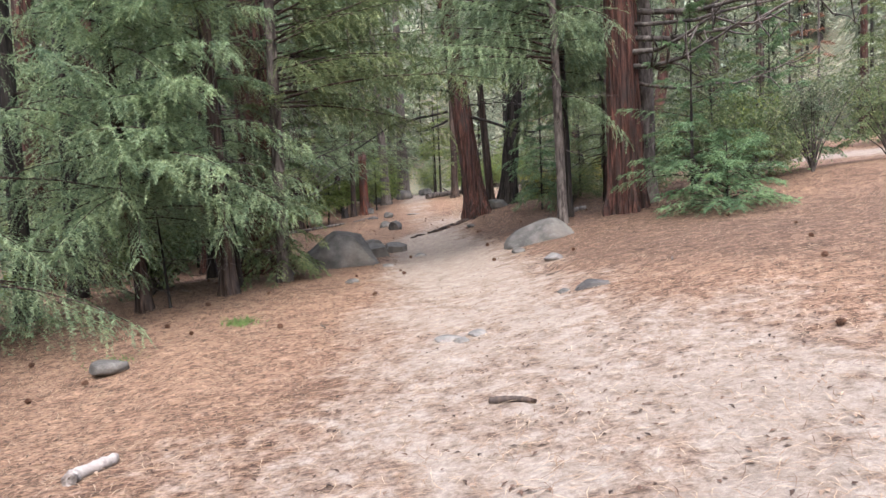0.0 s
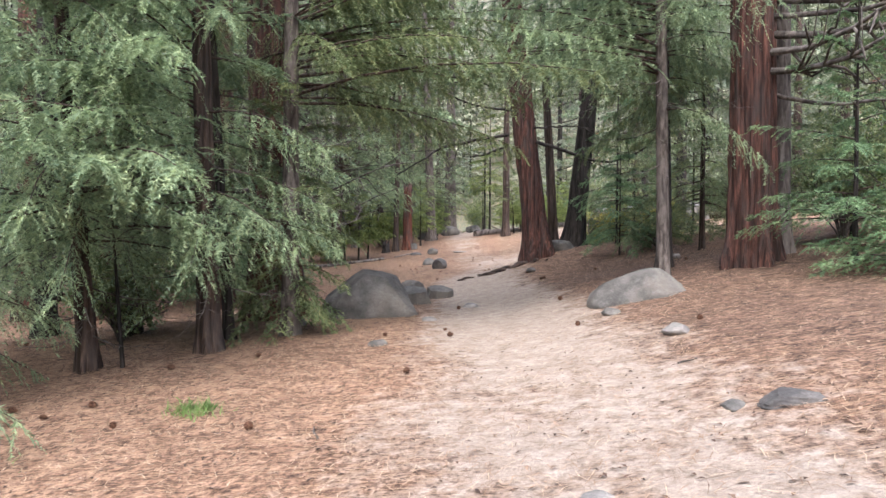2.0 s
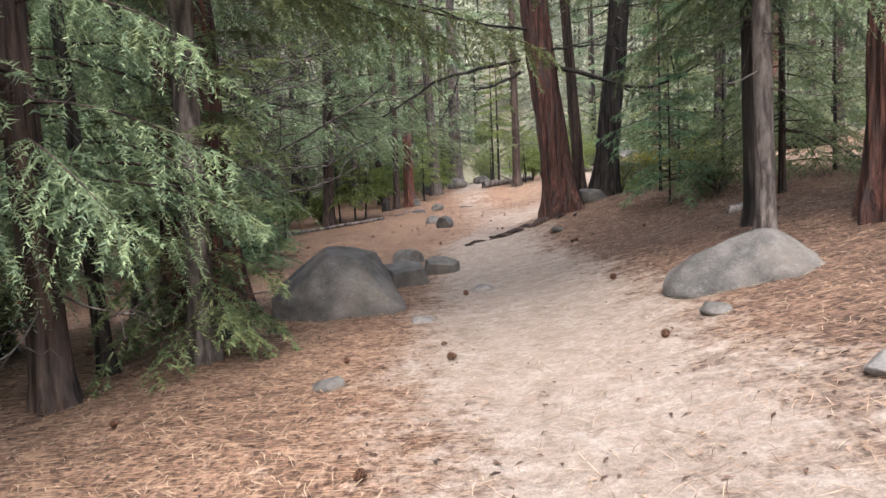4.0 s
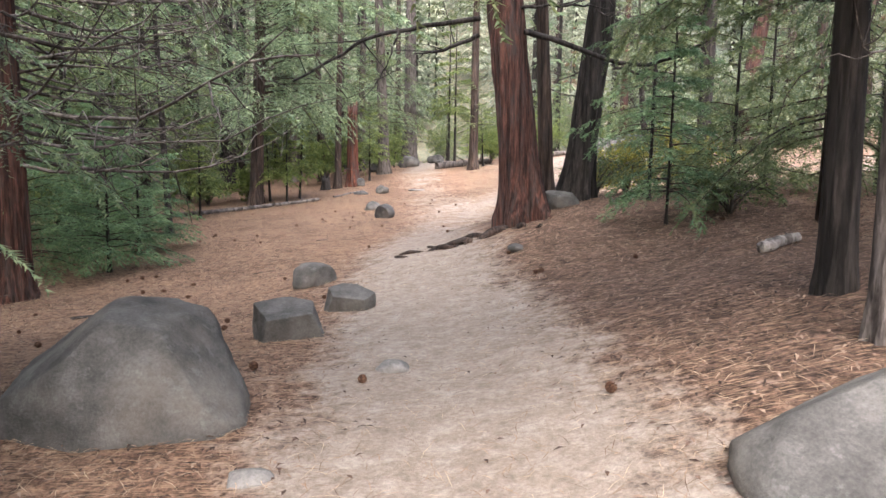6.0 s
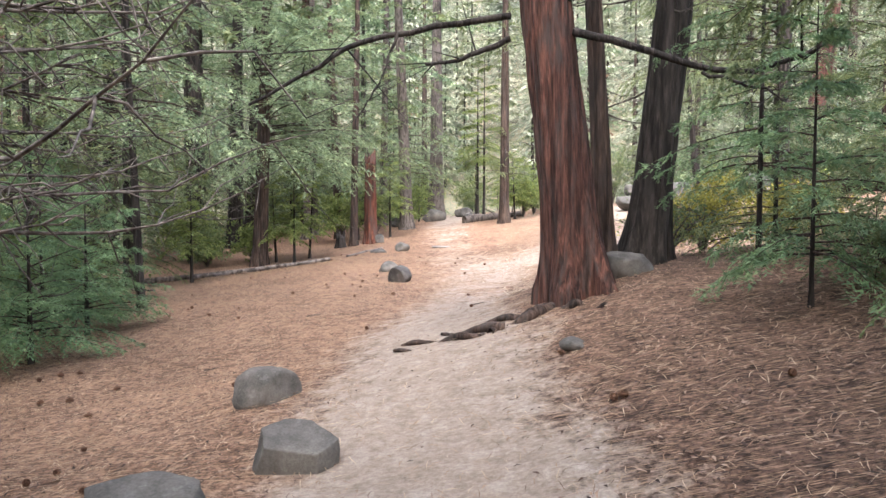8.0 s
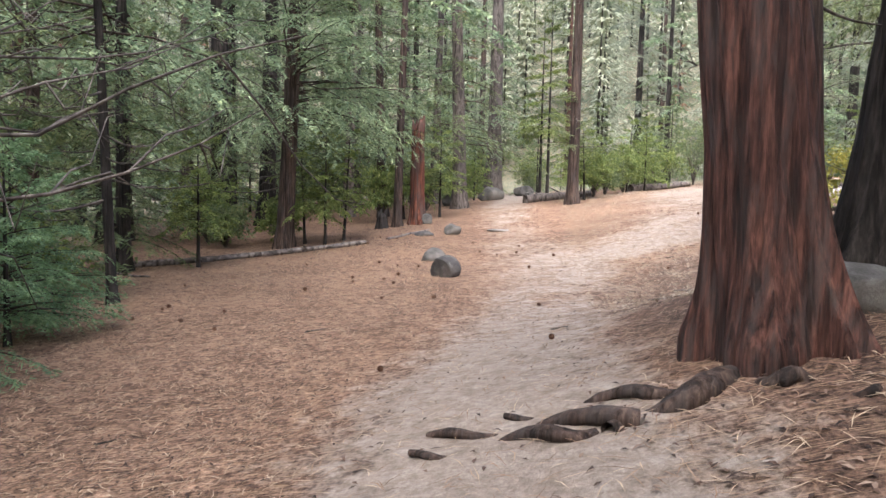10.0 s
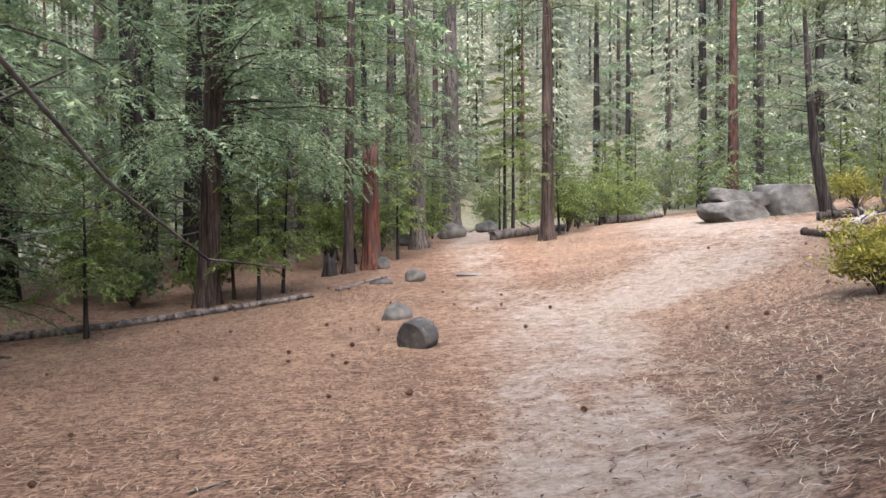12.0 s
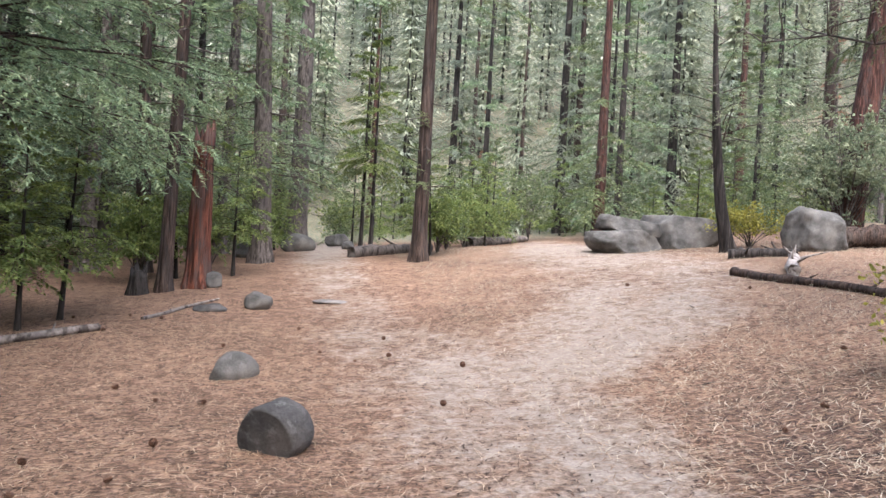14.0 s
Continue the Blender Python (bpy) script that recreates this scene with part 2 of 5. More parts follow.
def ground_material():
    m, t, b = material("forest_floor", 0.95)
    vec = coords(t)
    at = t.nodes.new("ShaderNodeAttribute")
    at.attribute_name = "sand"
    big = noise_of(t, vec, 0.9, 6, 0.65)
    mid = noise_of(t, vec, 6.0, 6, 0.7)
    fine = noise_of(t, vec, 70.0, 5, 0.7)
    streak = noise_of(t, coords(t, (9, 60, 20)), 1.0, 5, 0.7)
    duff = ramp(t, mid, [(0.3, (0.06, 0.036, 0.025)), (0.5, (0.16, 0.10, 0.069)), (0.7, (0.26, 0.178, 0.13))])
    duff = mixed(t, 0.6, duff, ramp(t, fine, [(0.35, (0.5, 0.45, 0.42)), (0.65, (1.4, 1.35, 1.3))]), "MULTIPLY")
    humus_shade = ramp(t, noise_of(t, vec, 0.45, 5, 0.6), [(0.34, (0.72, 0.68, 0.66)), (0.6, (1.18, 1.15, 1.12))])
    duff = mixed(t, 1.0, duff, humus_shade, "MULTIPLY")
    # decayed litter and the trees' shade, both darkened into the floor colour
    litter_shade = t.nodes.new("ShaderNodeAttribute")
    litter_shade.attribute_name = "humus_shade"
    duff = mixed(t, litter_shade.outputs["Fac"], duff, ramp(t, mid, [(0.35, (0.03, 0.018, 0.013)), (0.65, (0.115, 0.068, 0.048))]))
    wild = t.nodes.new("ShaderNodeAttribute")
    wild.attribute_name = "wild"
    duff = mixed(t, wild.outputs["Fac"], duff, ramp(t, big, [(0.35, (0.055, 0.065, 0.04)), (0.65, (0.13, 0.135, 0.095))]))
    sand = ramp(t, mid, [(0.3, (0.205, 0.16, 0.126)), (0.52, (0.272, 0.222, 0.181)), (0.72, (0.342, 0.294, 0.252))])
    grit = ramp(t, noise_of(t, vec, 24.0, 6, 0.75), [(0.38, (0.22, 0.19, 0.18)), (0.5, (1.0, 1.0, 1.0)), (0.64, (1.85, 1.8, 1.7))])
    duff = mixed(t, 0.75, duff, grit, "MULTIPLY")
    for turn in (25, 80, 140):
        c = t.nodes.new("ShaderNodeMapping")
        c.inputs["Rotation"].default_value = (0, 0, radians(turn))
        c.inputs["Scale"].default_value = (7, 95, 7)
        t.links.new(t.nodes["Texture Coordinate"].outputs["Object"], c.inputs["Vector"])
        straw = ramp(t, noise_of(t, c.outputs[0], 1.0, 3, 0.5), [(0.6, (0, 0, 0)), (0.68, (0.75, 0.75, 0.75))])
        duff = mixed(t, straw, duff, (0.36, 0.24, 0.15))
        thin = ramp(t, noise_of(t, c.outputs[0], 1.3, 3, 0.5), [(0.67, (0, 0, 0)), (0.72, (0.3, 0.3, 0.3))])
        sand = mixed(t, thin, sand, (0.26, 0.18, 0.12))
    sand = mixed(t, 0.16, sand, grit, "MULTIPLY")
    sand = mixed(t, 0.35, sand, ramp(t, fine, [(0.35, (0.6, 0.57, 0.55)), (0.65, (1.2, 1.18, 1.15))]), "MULTIPLY")
    sand = mixed(t, 0.1, sand, ramp(t, streak, [(0.4, (0.7, 0.62, 0.55)), (0.6, (1.15, 1.12, 1.1))]), "MULTIPLY")
    edge = t.nodes.new("ShaderNodeMath")
    edge.operation = "MULTIPLY_ADD"
    t.links.new(mixed(t, 0.5, big, mid), edge.inputs[0])
    edge.inputs[1].default_value = 2.4
    edge.inputs[2].default_value = -1.2
    total = t.nodes.new("ShaderNodeMath")
    t.links.new(at.outputs["Fac"], total.inputs[0])
    t.links.new(edge.outputs[0], total.inputs[1])
    mask = ramp(t, total.outputs[0], [(0.3, (0, 0, 0)), (0.68, (1, 1, 1))])
    t.links.new(mixed(t, mask, duff, sand), b.inputs["Base Color"])
    bumped(t, b, mixed(t, 0.5, mid, fine), 0.8, 0.04)
    return m


FLOOR = ground_material()

# ---- the ground: a trail along a slope that falls to the west, in a wooded valley ----
GX = np.array([-8, -4, -2, 0, 1.5, 3, 7.0])
GY = np.array([0, 6, 10, 13, 16, 19.5, 21.5, 24, 29, 35, 41, 48, 60.0])
GZ = np.array([
    [-.5, -.25, -.05, .1, .25, .45, .9], [-.45, -.15, .08, .28, .55, .85, 1.3], [-.25, .18, .33, .38, .68, .95, 1.5],
    [-.2, .28, .38, .42, .85, 1.2, 1.8], [-.3, -.02, .25, .48, .8, 1.12, 1.8], [-.3, -.02, .27, .76, 1.25, 1.45, 1.9],
    [-.2, .12, .34, .64, 1.25, 1.45, 1.85], [-.1, .25, .4, .5, .66, .95, 1.6], [.1, .35, .45, .55, .75, 1.0, 1.85],
    [.45, .8, .8, 1.0, 1.3, 1.55, 2.15], [1.0, 1.35, 1.5, 1.7, 1.85, 2.0, 2.4], [1.4, 1.6, 1.85, 2.0, 2.1, 2.2, 2.5],
    [1.8, 2.0, 2.2, 2.35, 2.5, 2.6, 3.0]])
STEP, X0, Y0 = 0.25, -30.0, -20.0


def relief():
    xs, ys = np.arange(X0, 30.01, STEP), np.arange(Y0, 90.01, STEP)
    rows = np.array([np.interp(xs, GX, r) for r in GZ])
    rows += np.clip(xs - 7, 0, None) * 0.10 + np.clip(xs + 8, None, 0) * 0.02
    z = np.array([np.interp(ys, GY, rows[:, k]) for k in range(len(xs))]).T
    kernel = np.array([1, 3, 5, 6, 5, 3, 1.0]) / 24
    for axis in (0, 1):
        pad = np.pad(z, [(3, 3) if a == axis else (0, 0) for a in (0, 1)], mode="edge")
        z = sum(w * np.take(pad, range(k, k + z.shape[axis]), axis=axis) for k, w in enumerate(kernel))
    return z


RELIEF = relief()


def height(x, y):
    x, y = np.asarray(x, float), np.asarray(y, float)
    u = np.clip((x - X0) / STEP, 0, RELIEF.shape[1] - 1.001)
    v = np.clip((y - Y0) / STEP, 0, RELIEF.shape[0] - 1.001)
    i, j = u.astype(int), v.astype(int)
    a, b = u - i, v - j
    z = (RELIEF[j, i] * (1 - a) + RELIEF[j, i + 1] * a) * (1 - b) + (RELIEF[j + 1, i] * (1 - a) + RELIEF[j + 1, i + 1] * a) * b
    far = np.clip(np.hypot(x * 0.9, y - 25) - 48, 0, 260)
    z = z + 0.42 * far ** 1.03 * np.clip(far / 30, 0, 1)
    return z + 0.03 * fbm(x * 1.1, y * 1.1, 3.0, 3) + 0.012 * fbm(x * 5, y * 5, 9.0, 2)


TRAIL = [(1.3, -6, 2.6, 0.75), (1.2, 0, 2.4, 0.65), (0.8, 4, 2.2, 0.64), (0.5, 6.2, 1.5, 0.63), (0.25, 8, 1.2, 0.7), (0.1, 11, 1.0, 1), (-0.1, 14, 0.95, 1), (-0.5, 17, 0.95, 1), (-0.6, 20, 0.95, 0.85),
         (-0.3, 23, 0.9, 0.62), (-0.1, 26, 1.0, 0.55), (0.1, 29.5, 1.4, 0.66), (-1.0, 33, 1.2, 0.36), (-1.6, 40, 1.0, 0.5), (-1.7, 48, 0.8, 0.9), (-2.0, 58, 0.8, 0.3)]
FORK = [(0.2, 28.5, 1.0, 0.6), (2.0, 30.5, 1.8, 0.72), (4.6, 35, 2.4, 0.5), (5.2, 42, 1.8, 0.75), (7.5, 52, 1.2, 0.3)]


def sandiness(x, y):
    out = np.zeros(np.broadcast(x, y).shape)
    for line in (TRAIL, FORK):
        px, py, pw, ps = (np.array(c, float) for c in zip(*line))
        c, w, k = np.interp(y, py, px), np.interp(y, py, pw), np.interp(y, py, ps)
        s = np.clip(1.35 - np.abs(x - c) / w * 0.85, 0, 1) * k
        s = np.where((y < py[0] - 8) | (y > py[-1]), 0, s)
        if line is FORK:
            s = np.where(y < 28.5, 0, s)
        out = np.maximum(out, s)
    # sun on the open meadow, put in as pale sand colour
    sunlit_meadow = 1.3 - ((x - 15) / 7.0) ** 2 - ((y - 22) / 8.5) ** 2
    return np.maximum(out, 0.9 * np.clip(sunlit_meadow, 0, 1))


def shaded_litter(x, y):
    """Patches of dark decayed litter with tree shade coloured in: beside the shrub on the slope, on the mound, and on
    the lower bank.
    """
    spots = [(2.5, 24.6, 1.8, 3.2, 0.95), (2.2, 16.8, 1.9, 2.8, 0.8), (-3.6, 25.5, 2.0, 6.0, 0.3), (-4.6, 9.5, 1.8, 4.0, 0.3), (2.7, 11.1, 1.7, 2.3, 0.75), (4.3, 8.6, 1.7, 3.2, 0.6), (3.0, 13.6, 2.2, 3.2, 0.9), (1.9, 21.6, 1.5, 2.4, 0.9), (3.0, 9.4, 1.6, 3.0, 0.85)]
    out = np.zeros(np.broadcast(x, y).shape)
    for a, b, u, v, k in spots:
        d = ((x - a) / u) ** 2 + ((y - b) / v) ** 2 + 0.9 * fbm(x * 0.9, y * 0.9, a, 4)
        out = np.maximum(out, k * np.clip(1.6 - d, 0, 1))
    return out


def build_ground():
    def axis(fine_a, fine_b, step, reach):
        left = [fine_a]
        k = step
        while left[-1] > -reach:
            k *= 1.16
            left.append(left[-1] - k)
        right = [fine_b]
        k = step
        while right[-1] < reach:
            k *= 1.16
            right.append(right[-1] + k)
        return np.array(left[::-1] + list(np.arange(fine_a + step, fine_b, step)) + right)
    xs, ys = axis(-8.0, 8.0, 0.15, 900), axis(-1.0, 36.0, 0.15, 900)
    gx, gy = np.meshgrid(xs, ys)
    gz = height(gx, gy)
    n, m = gx.shape
    idx = np.arange(n * m).reshape(n, m)
    faces = np.stack([idx[:-1, :-1], idx[:-1, 1:], idx[1:, 1:], idx[1:, :-1]], -1).reshape(-1, 4)
    me = mesh_of("ground", np.stack([gx, gy, gz], -1), faces, FLOOR)
    at = me.attributes.new("sand", "FLOAT", "POINT")
    at.data.foreach_set("value", sandiness(gx, gy).astype(np.float32).ravel())
    at = me.attributes.new("humus_shade", "FLOAT", "POINT")
    at.data.foreach_set("value", shaded_litter(gx, gy).astype(np.float32).ravel())
    at = me.attributes.new("wild", "FLOAT", "POINT")
    away = np.maximum(np.maximum(-11 - gx, gx - 24), np.maximum(gy - 50, -14 - gy))
    at.data.foreach_set("value", np.clip(away / 8, 0, 1).astype(np.float32).ravel())
    tagged(new("ground", me), "pale sandy trail through orange-brown needle litter", "ground", kind="structure")


build_ground()


def on_ground(x, y, sink=0.0, rz=0.0, rx=0.0, ry=0.0):
    return pose(x, y, float(height(x, y)) - sink, rx, ry, rz)


# ---- rocks ----
def rock(name, x, y, size, mat, seed, rz=0.0, facets=7, sink=0.22, label="", rough=0.09, tilt=(0, 0), sub=4, group="", cut=(0.6, 0.85), top=None, steep=0.8, planes=()):
    """A weathered rock: a ball cut by planes, roughened, and sunk into the ground. size: width, depth, height."""
    rng = rnd(seed)
    bm = bmesh.new()
    bmesh.ops.create_icosphere(bm, subdivisions=sub, radius=1.0)
    v = np.array([p.co for p in bm.verts])
    f = np.array([[p.index for p in q.verts] for q in bm.faces])
    bm.free()
    for k in range(facets):
        n = rng.normal(0, 1, 3)
        n[2] = abs(n[2]) * steep
        if k == 0 and top:
            n = np.array(top)
        n /= np.linalg.norm(n)
        d = 0.5 if k == 0 and top else rng.uniform(*cut)
        over = np.clip(v @ n - d, 0, None)
        v -= over[:, None] * n * 0.92
    for nx, ny, nz, d in planes:
        n = np.array([nx, ny, nz]) / math.sqrt(nx * nx + ny * ny + nz * nz)
        v -= np.clip(v @ n - d, 0, None)[:, None] * n * 0.97
    s = rng.uniform(0, 50)
    v += v * (rough * fbm(v[:, 0] * 1.6 + s, v[:, 1] * 1.6, v[:, 2] * 1.6, 4) + rough * 0.35 * fbm(v[:, 0] * 7 + s, v[:, 1] * 7, v[:, 2] * 7, 3))[:, None]
    lo, hi = v.min(0), v.max(0)
    v = (v - (lo + hi) / 2) / (hi - lo)
    w, dp, h = size
    full = h / (1 - sink)
    v = v * np.array([w, dp, full])
    v[:, 2] += full / 2 - full * sink
    ob = new(name, mesh_of(name, v, f, mat))
    ob.matrix_world = on_ground(x, y, 0, rz, *tilt)
    return tagged(ob, label, "boulder" if max(size) > 0.9 else "rock", group)


ROADSIDE = "stones lining the trail"
rock("boulder", -1.93, 12.95, (1.40, 1.15, 0.66), ROCK_GREY, 5, 8, 5, 0.42, "large grey granite boulder half sunk in needle litter", 0.075, sub=5, cut=(0.72, 0.9), planes=((0.1, -0.85, 0.6, 0.72), (-0.7, -0.2, 0.75, 0.74), (0.8, -0.2, 0.62, 0.7), (0.25, -0.1, 1, 0.78), (0.1, -1, 0.1, 0.76)))
rock("boulder", 1.6, 11.6, (1.28, 1.1, 0.31), ROCK_GREY, 11, 22, 6, 0.48, "long grey sloping boulder at the foot of slender trunks", 0.07, (0, -14), 5)
rock("stone", -1.52, 14.98, (0.64, 0.52, 0.31), ROCK_GREY, 21, 15, 7, 0.3, "blocky grey stone at the trail's edge", 0.1, group=ROADSIDE, cut=(0.62, 0.8), top=(0.05, -0.2, 1), steep=0.25, sub=5, planes=((-0.15, -0.3, 1, 0.42), (0.2, -1, -0.08, 0.5), (-1, -0.25, 0.1, 0.55), (1, -0.1, 0.25, 0.6)))
rock("stone", -1.15, 16.1, (0.56, 0.4, 0.23), ROCK_GREY, 37, -12, 7, 0.3, "wedge-shaped grey stone at the trail's edge", 0.08, group=ROADSIDE, cut=(0.55, 0.75), top=(0.3, -0.2, 1), steep=0.3, sub=5, planes=((0.15, -0.4, 1, 0.32), (0.1, -1, -0.05, 0.42), (-0.9, -0.5, 0.15, 0.5)))
rock("stone", -1.85, 17.7, (0.58, 0.42, 0.29), ROCK_GREY, 41, 20, 5, 0.35, "rounded grey stone at the trail's edge", group=ROADSIDE)
rock("stone", -1.92, 27.35, (0.56, 0.46, 0.38), ROCK_DARK, 58, -20, 7, 0.2, "upright dark stone with a flat face beside the trail", 0.11, group=ROADSIDE, cut=(0.78, 0.95), steep=0.5, sub=5, planes=((-0.25, -1, -0.25, 0.45),))
rock("stone", -2.55, 29.9, (0.55, 0.4, 0.27), ROCK_GREY, 61, 30, 5, 0.4, "rounded grey stone in needle litter", group=ROADSIDE)
rock("stone", -2.75, 34.5, (0.5, 0.4, 0.3), ROCK_GREY, 62, 0, 7, 0.2, "grey stone beside the trail", group=ROADSIDE)
rock("stone", -3.93, 36.9, (0.42, 0.4, 0.32), ROCK_GREY, 63, 40, 7, 0.2, "grey stone beside the red snag", group=ROADSIDE)
rock("stone", -3.5, 34.2, (0.55, 0.35, 0.12), ROCK_DARK, 64, 10, 5, 0.4, "flat dark stone in the litter", group=ROADSIDE)
rock("stone", 1.45, 9.2, (0.3, 0.2, 0.1), ROCK_PALE, 71, 20, 7, 0.2, "small pale stone on the needle-covered bank")
rock("stone", 1.5, 6.95, (0.46, 0.32, 0.06), ROCK_DARK, 140, 20, 9, 0.6, "low rough dark stone bedded in the trail", 0.22, cut=(0.5, 0.8), sub=5)
rock("stone", 1.2, 7.03, (0.24, 0.17, 0.03), ROCK_GREY, 141, 70, 6, 0.6, "flat grey stone worn nearly flush with the trail", 0.2)
for k, (x, y, w) in enumerate([(0.02, 5.95, 0.3), (0.26, 6.0, 0.22), (0.12, 5.83, 0.18)]):
    rock("stone", x, y, (w, w * 0.8, 0.035), ROCK_PALE, 150 + k, 70 * k, 5, 0.5, "pale stone worn nearly flush with the trail", 0.2)
rock("stone", 1.14, 10.75, (0.22, 0.16, 0.08), ROCK_GREY, 160, 10, 6, 0.3, "small grey stone at the trail's edge")
rock("stone", -2.75, 12.0, (0.24, 0.2, 0.12), ROCK_DARK, 161, 40, 6, 0.3, "small dark stone beside a large boulder")
rock("stone", -1.0, 12.05, (0.22, 0.16, 0.05), ROCK_PALE, 162, 20, 5, 0.45, "small flat pale stone in needle litter")
rock("stone", -3.28, 6.55, (0.36, 0.34, 0.14), ROCK_GREY, 74, 25, 8, 0.15, "angular grey stone on needle litter")
rock("stone", -0.5, 13.75, (0.24, 0.18, 0.07), ROCK_PALE, 75, 0, 6, 0.35, "small pale stone lying in the trail")
rock("stone", 0.7, 17.6, (0.25, 0.2, 0.09), ROCK_GREY, 76, 35, 7, 0.25, "small grey stone near the tree roots")
rock("stone", 1.52, 19.75, (0.65, 0.4, 0.26), ROCK_GREY, 77, -15, 5, 0.3, "grey stone between two leaning trunks")
rock("stone", -1.4, 10.2, (0.26, 0.2, 0.06), ROCK_GREY, 78, 60, 6, 0.4, "flat grey stone on needle litter")
rock("stone", -1.5, 35.2, (0.7, 0.3, 0.06), ROCK_PALE, 82, 5, 5, 0.4, "flat pale stone in the trail")
rock("boulder", 6.05, 39.6, (2.0, 1.7, 0.6), ROCK_GREY, 91, 10, 10, 0.3, "grey granite boulder split by a crack", 0.11, sub=5, cut=(0.62, 0.88), steep=0.6, planes=((0.1, -1, 0.1, 0.6), (-0.15, 0.05, 1, 0.5)))
rock("boulder", 6.2, 39.65, (1.75, 1.3, 0.9), ROCK_GREY, 95, -8, 8, -1.05, "flat slab of granite split off a boulder", 0.1, (0, 6), sub=5, cut=(0.6, 0.85), steep=0.6, planes=((0.1, -1, 0.2, 0.6), (0.05, -0.1, 1, 0.5), (0, 0, -1, 0.4)))
rock("boulder", 7.9, 40.0, (2.3, 1.8, 0.85), ROCK_GREY, 92, -6, 10, 0.35, "broad flat-topped grey granite boulder", 0.1, sub=5, cut=(0.62, 0.88), steep=0.6, planes=((0.05, -1, 0.25, 0.62), (0.05, -0.05, 1, 0.45)))
rock("boulder", 9.65, 36.6, (1.6, 1.4, 1.0), ROCK_GREY, 93, 20, 14, 0.3, "tall grey granite boulder under shrubs", 0.13, sub=5, cut=(0.62, 0.88), steep=0.6)
for k, (x, y, w) in enumerate([(-2.6, 46.5, 1.2), (-1.2, 49.5, 1.0), (-0.9, 46.8, 0.6), (-4.1, 44.0, 0.9), (9.5, 44.5, 1.3)]):
    rock("boulder", x, y, (w, w * 0.75, w * 0.5), ROCK_GREY, 100 + k, 40 * k, 6, 0.2, "grey granite rock far along the trail")

# ---- trees ----
def trunk(H, r, lean=(0, 0), curve=(0, 0), flare=0.35, furrow=0.05, sides=28, rings=40, seed=0, top=0.12, lobes=5):
    """Places and quads of a trunk that stands at the origin. lean: metres sideways for each metre up; curve: the sweep of the foot."""
    z = -0.25 + (H + 0.25) * np.linspace(0, 1, rings) ** 1.5
    th = np.linspace(0, 2 * np.pi, sides, endpoint=False)
    Z, T = np.meshgrid(z, th, indexing="ij")
    up = np.clip(Z, 0, None)
    R = r * ((1 - up / H) * (1 - top) + top)
    foot = np.exp(-up / (r * 1.6))
    R = R * (1 + flare * foot * (1 + 0.55 * np.cos(lobes * T + seed) + 0.25 * np.cos((lobes + 3) * T - seed)))
    c, s = np.cos(T), np.sin(T)
    ridge = np.abs(vnoise(c * 5 + seed, s * 5, Z * 0.7) - 0.5) * 2 + 0.6 * np.abs(vnoise(c * 12, s * 12 + seed, Z * 1.4) - 0.5) * 2
    R = R * (1 + furrow * (ridge - 0.55) + 0.06 * (vnoise(c * 1.3, s * 1.3, Z * 0.8 + seed) - 0.5))
    if top > 0.4:
        R[-1] *= 0.1
        Z[-2] += 3.0 * r * (vnoise(c[-2] * 2.2, s[-2] * 2.2, seed) - 0.3)
        Z[-1] = Z[-3] - 0.1
    e = np.exp(-up / 1.2)
    X = R * c + lean[0] * up + curve[0] * (1 - e)
    Y = R * s + lean[1] * up + curve[1] * (1 - e)
    k = np.arange(rings - 1)[:, None] * sides
    a = np.arange(sides)[None]
    b = (a + 1) % sides
    f = np.stack([k + a, k + b, k + sides + b, k + sides + a], -1).reshape(-1, 4)
    return np.stack([X, Y, Z], -1).reshape(-1, 3), f


def needles_on(base, way, side, length, count, nl, nw, rng, spread=0.75, sag=0.3):
    """Needles on twigs: arrays (m, 3) of twig starts, directions and side vectors, and lengths (m,)."""
    m = len(base)
    u = (np.arange(count)[None] + rng.uniform(0, 1, (m, count))) / count
    pos = base[:, None] + way[:, None] * (length[:, None] * u)[..., None]
    pos[..., 2] -= sag * length[:, None] * u ** 2
    sgn = np.where(np.arange(count) % 2 == 0, 1.0, -1.0)[None, :, None]
    nd = way[:, None] * rng.uniform(0.35, 0.8, (m, count, 1)) + side[:, None] * sgn * spread + rng.normal(0, 0.28, (m, count, 3))
    nd[..., 2] -= 0.12
    nd /= np.linalg.norm(nd, axis=-1, keepdims=True)
    across = np.cross(nd, rng.normal(0, 1, (m, count, 3)) * 0.5 + np.array([0, 0, 1.0]))
    across /= np.linalg.norm(across, axis=-1, keepdims=True) + 1e-9
    ln = nl * rng.uniform(0.65, 1.15, (m, count, 1)) * (1.15 - 0.55 * u[..., None])
    a = pos - across * nw / 2
    b = pos + across * nw / 2
    c = pos + nd * ln
    v = np.stack([a, b, c], 2).reshape(-1, 3)
    return v, np.arange(len(v)).reshape(-1, 3)


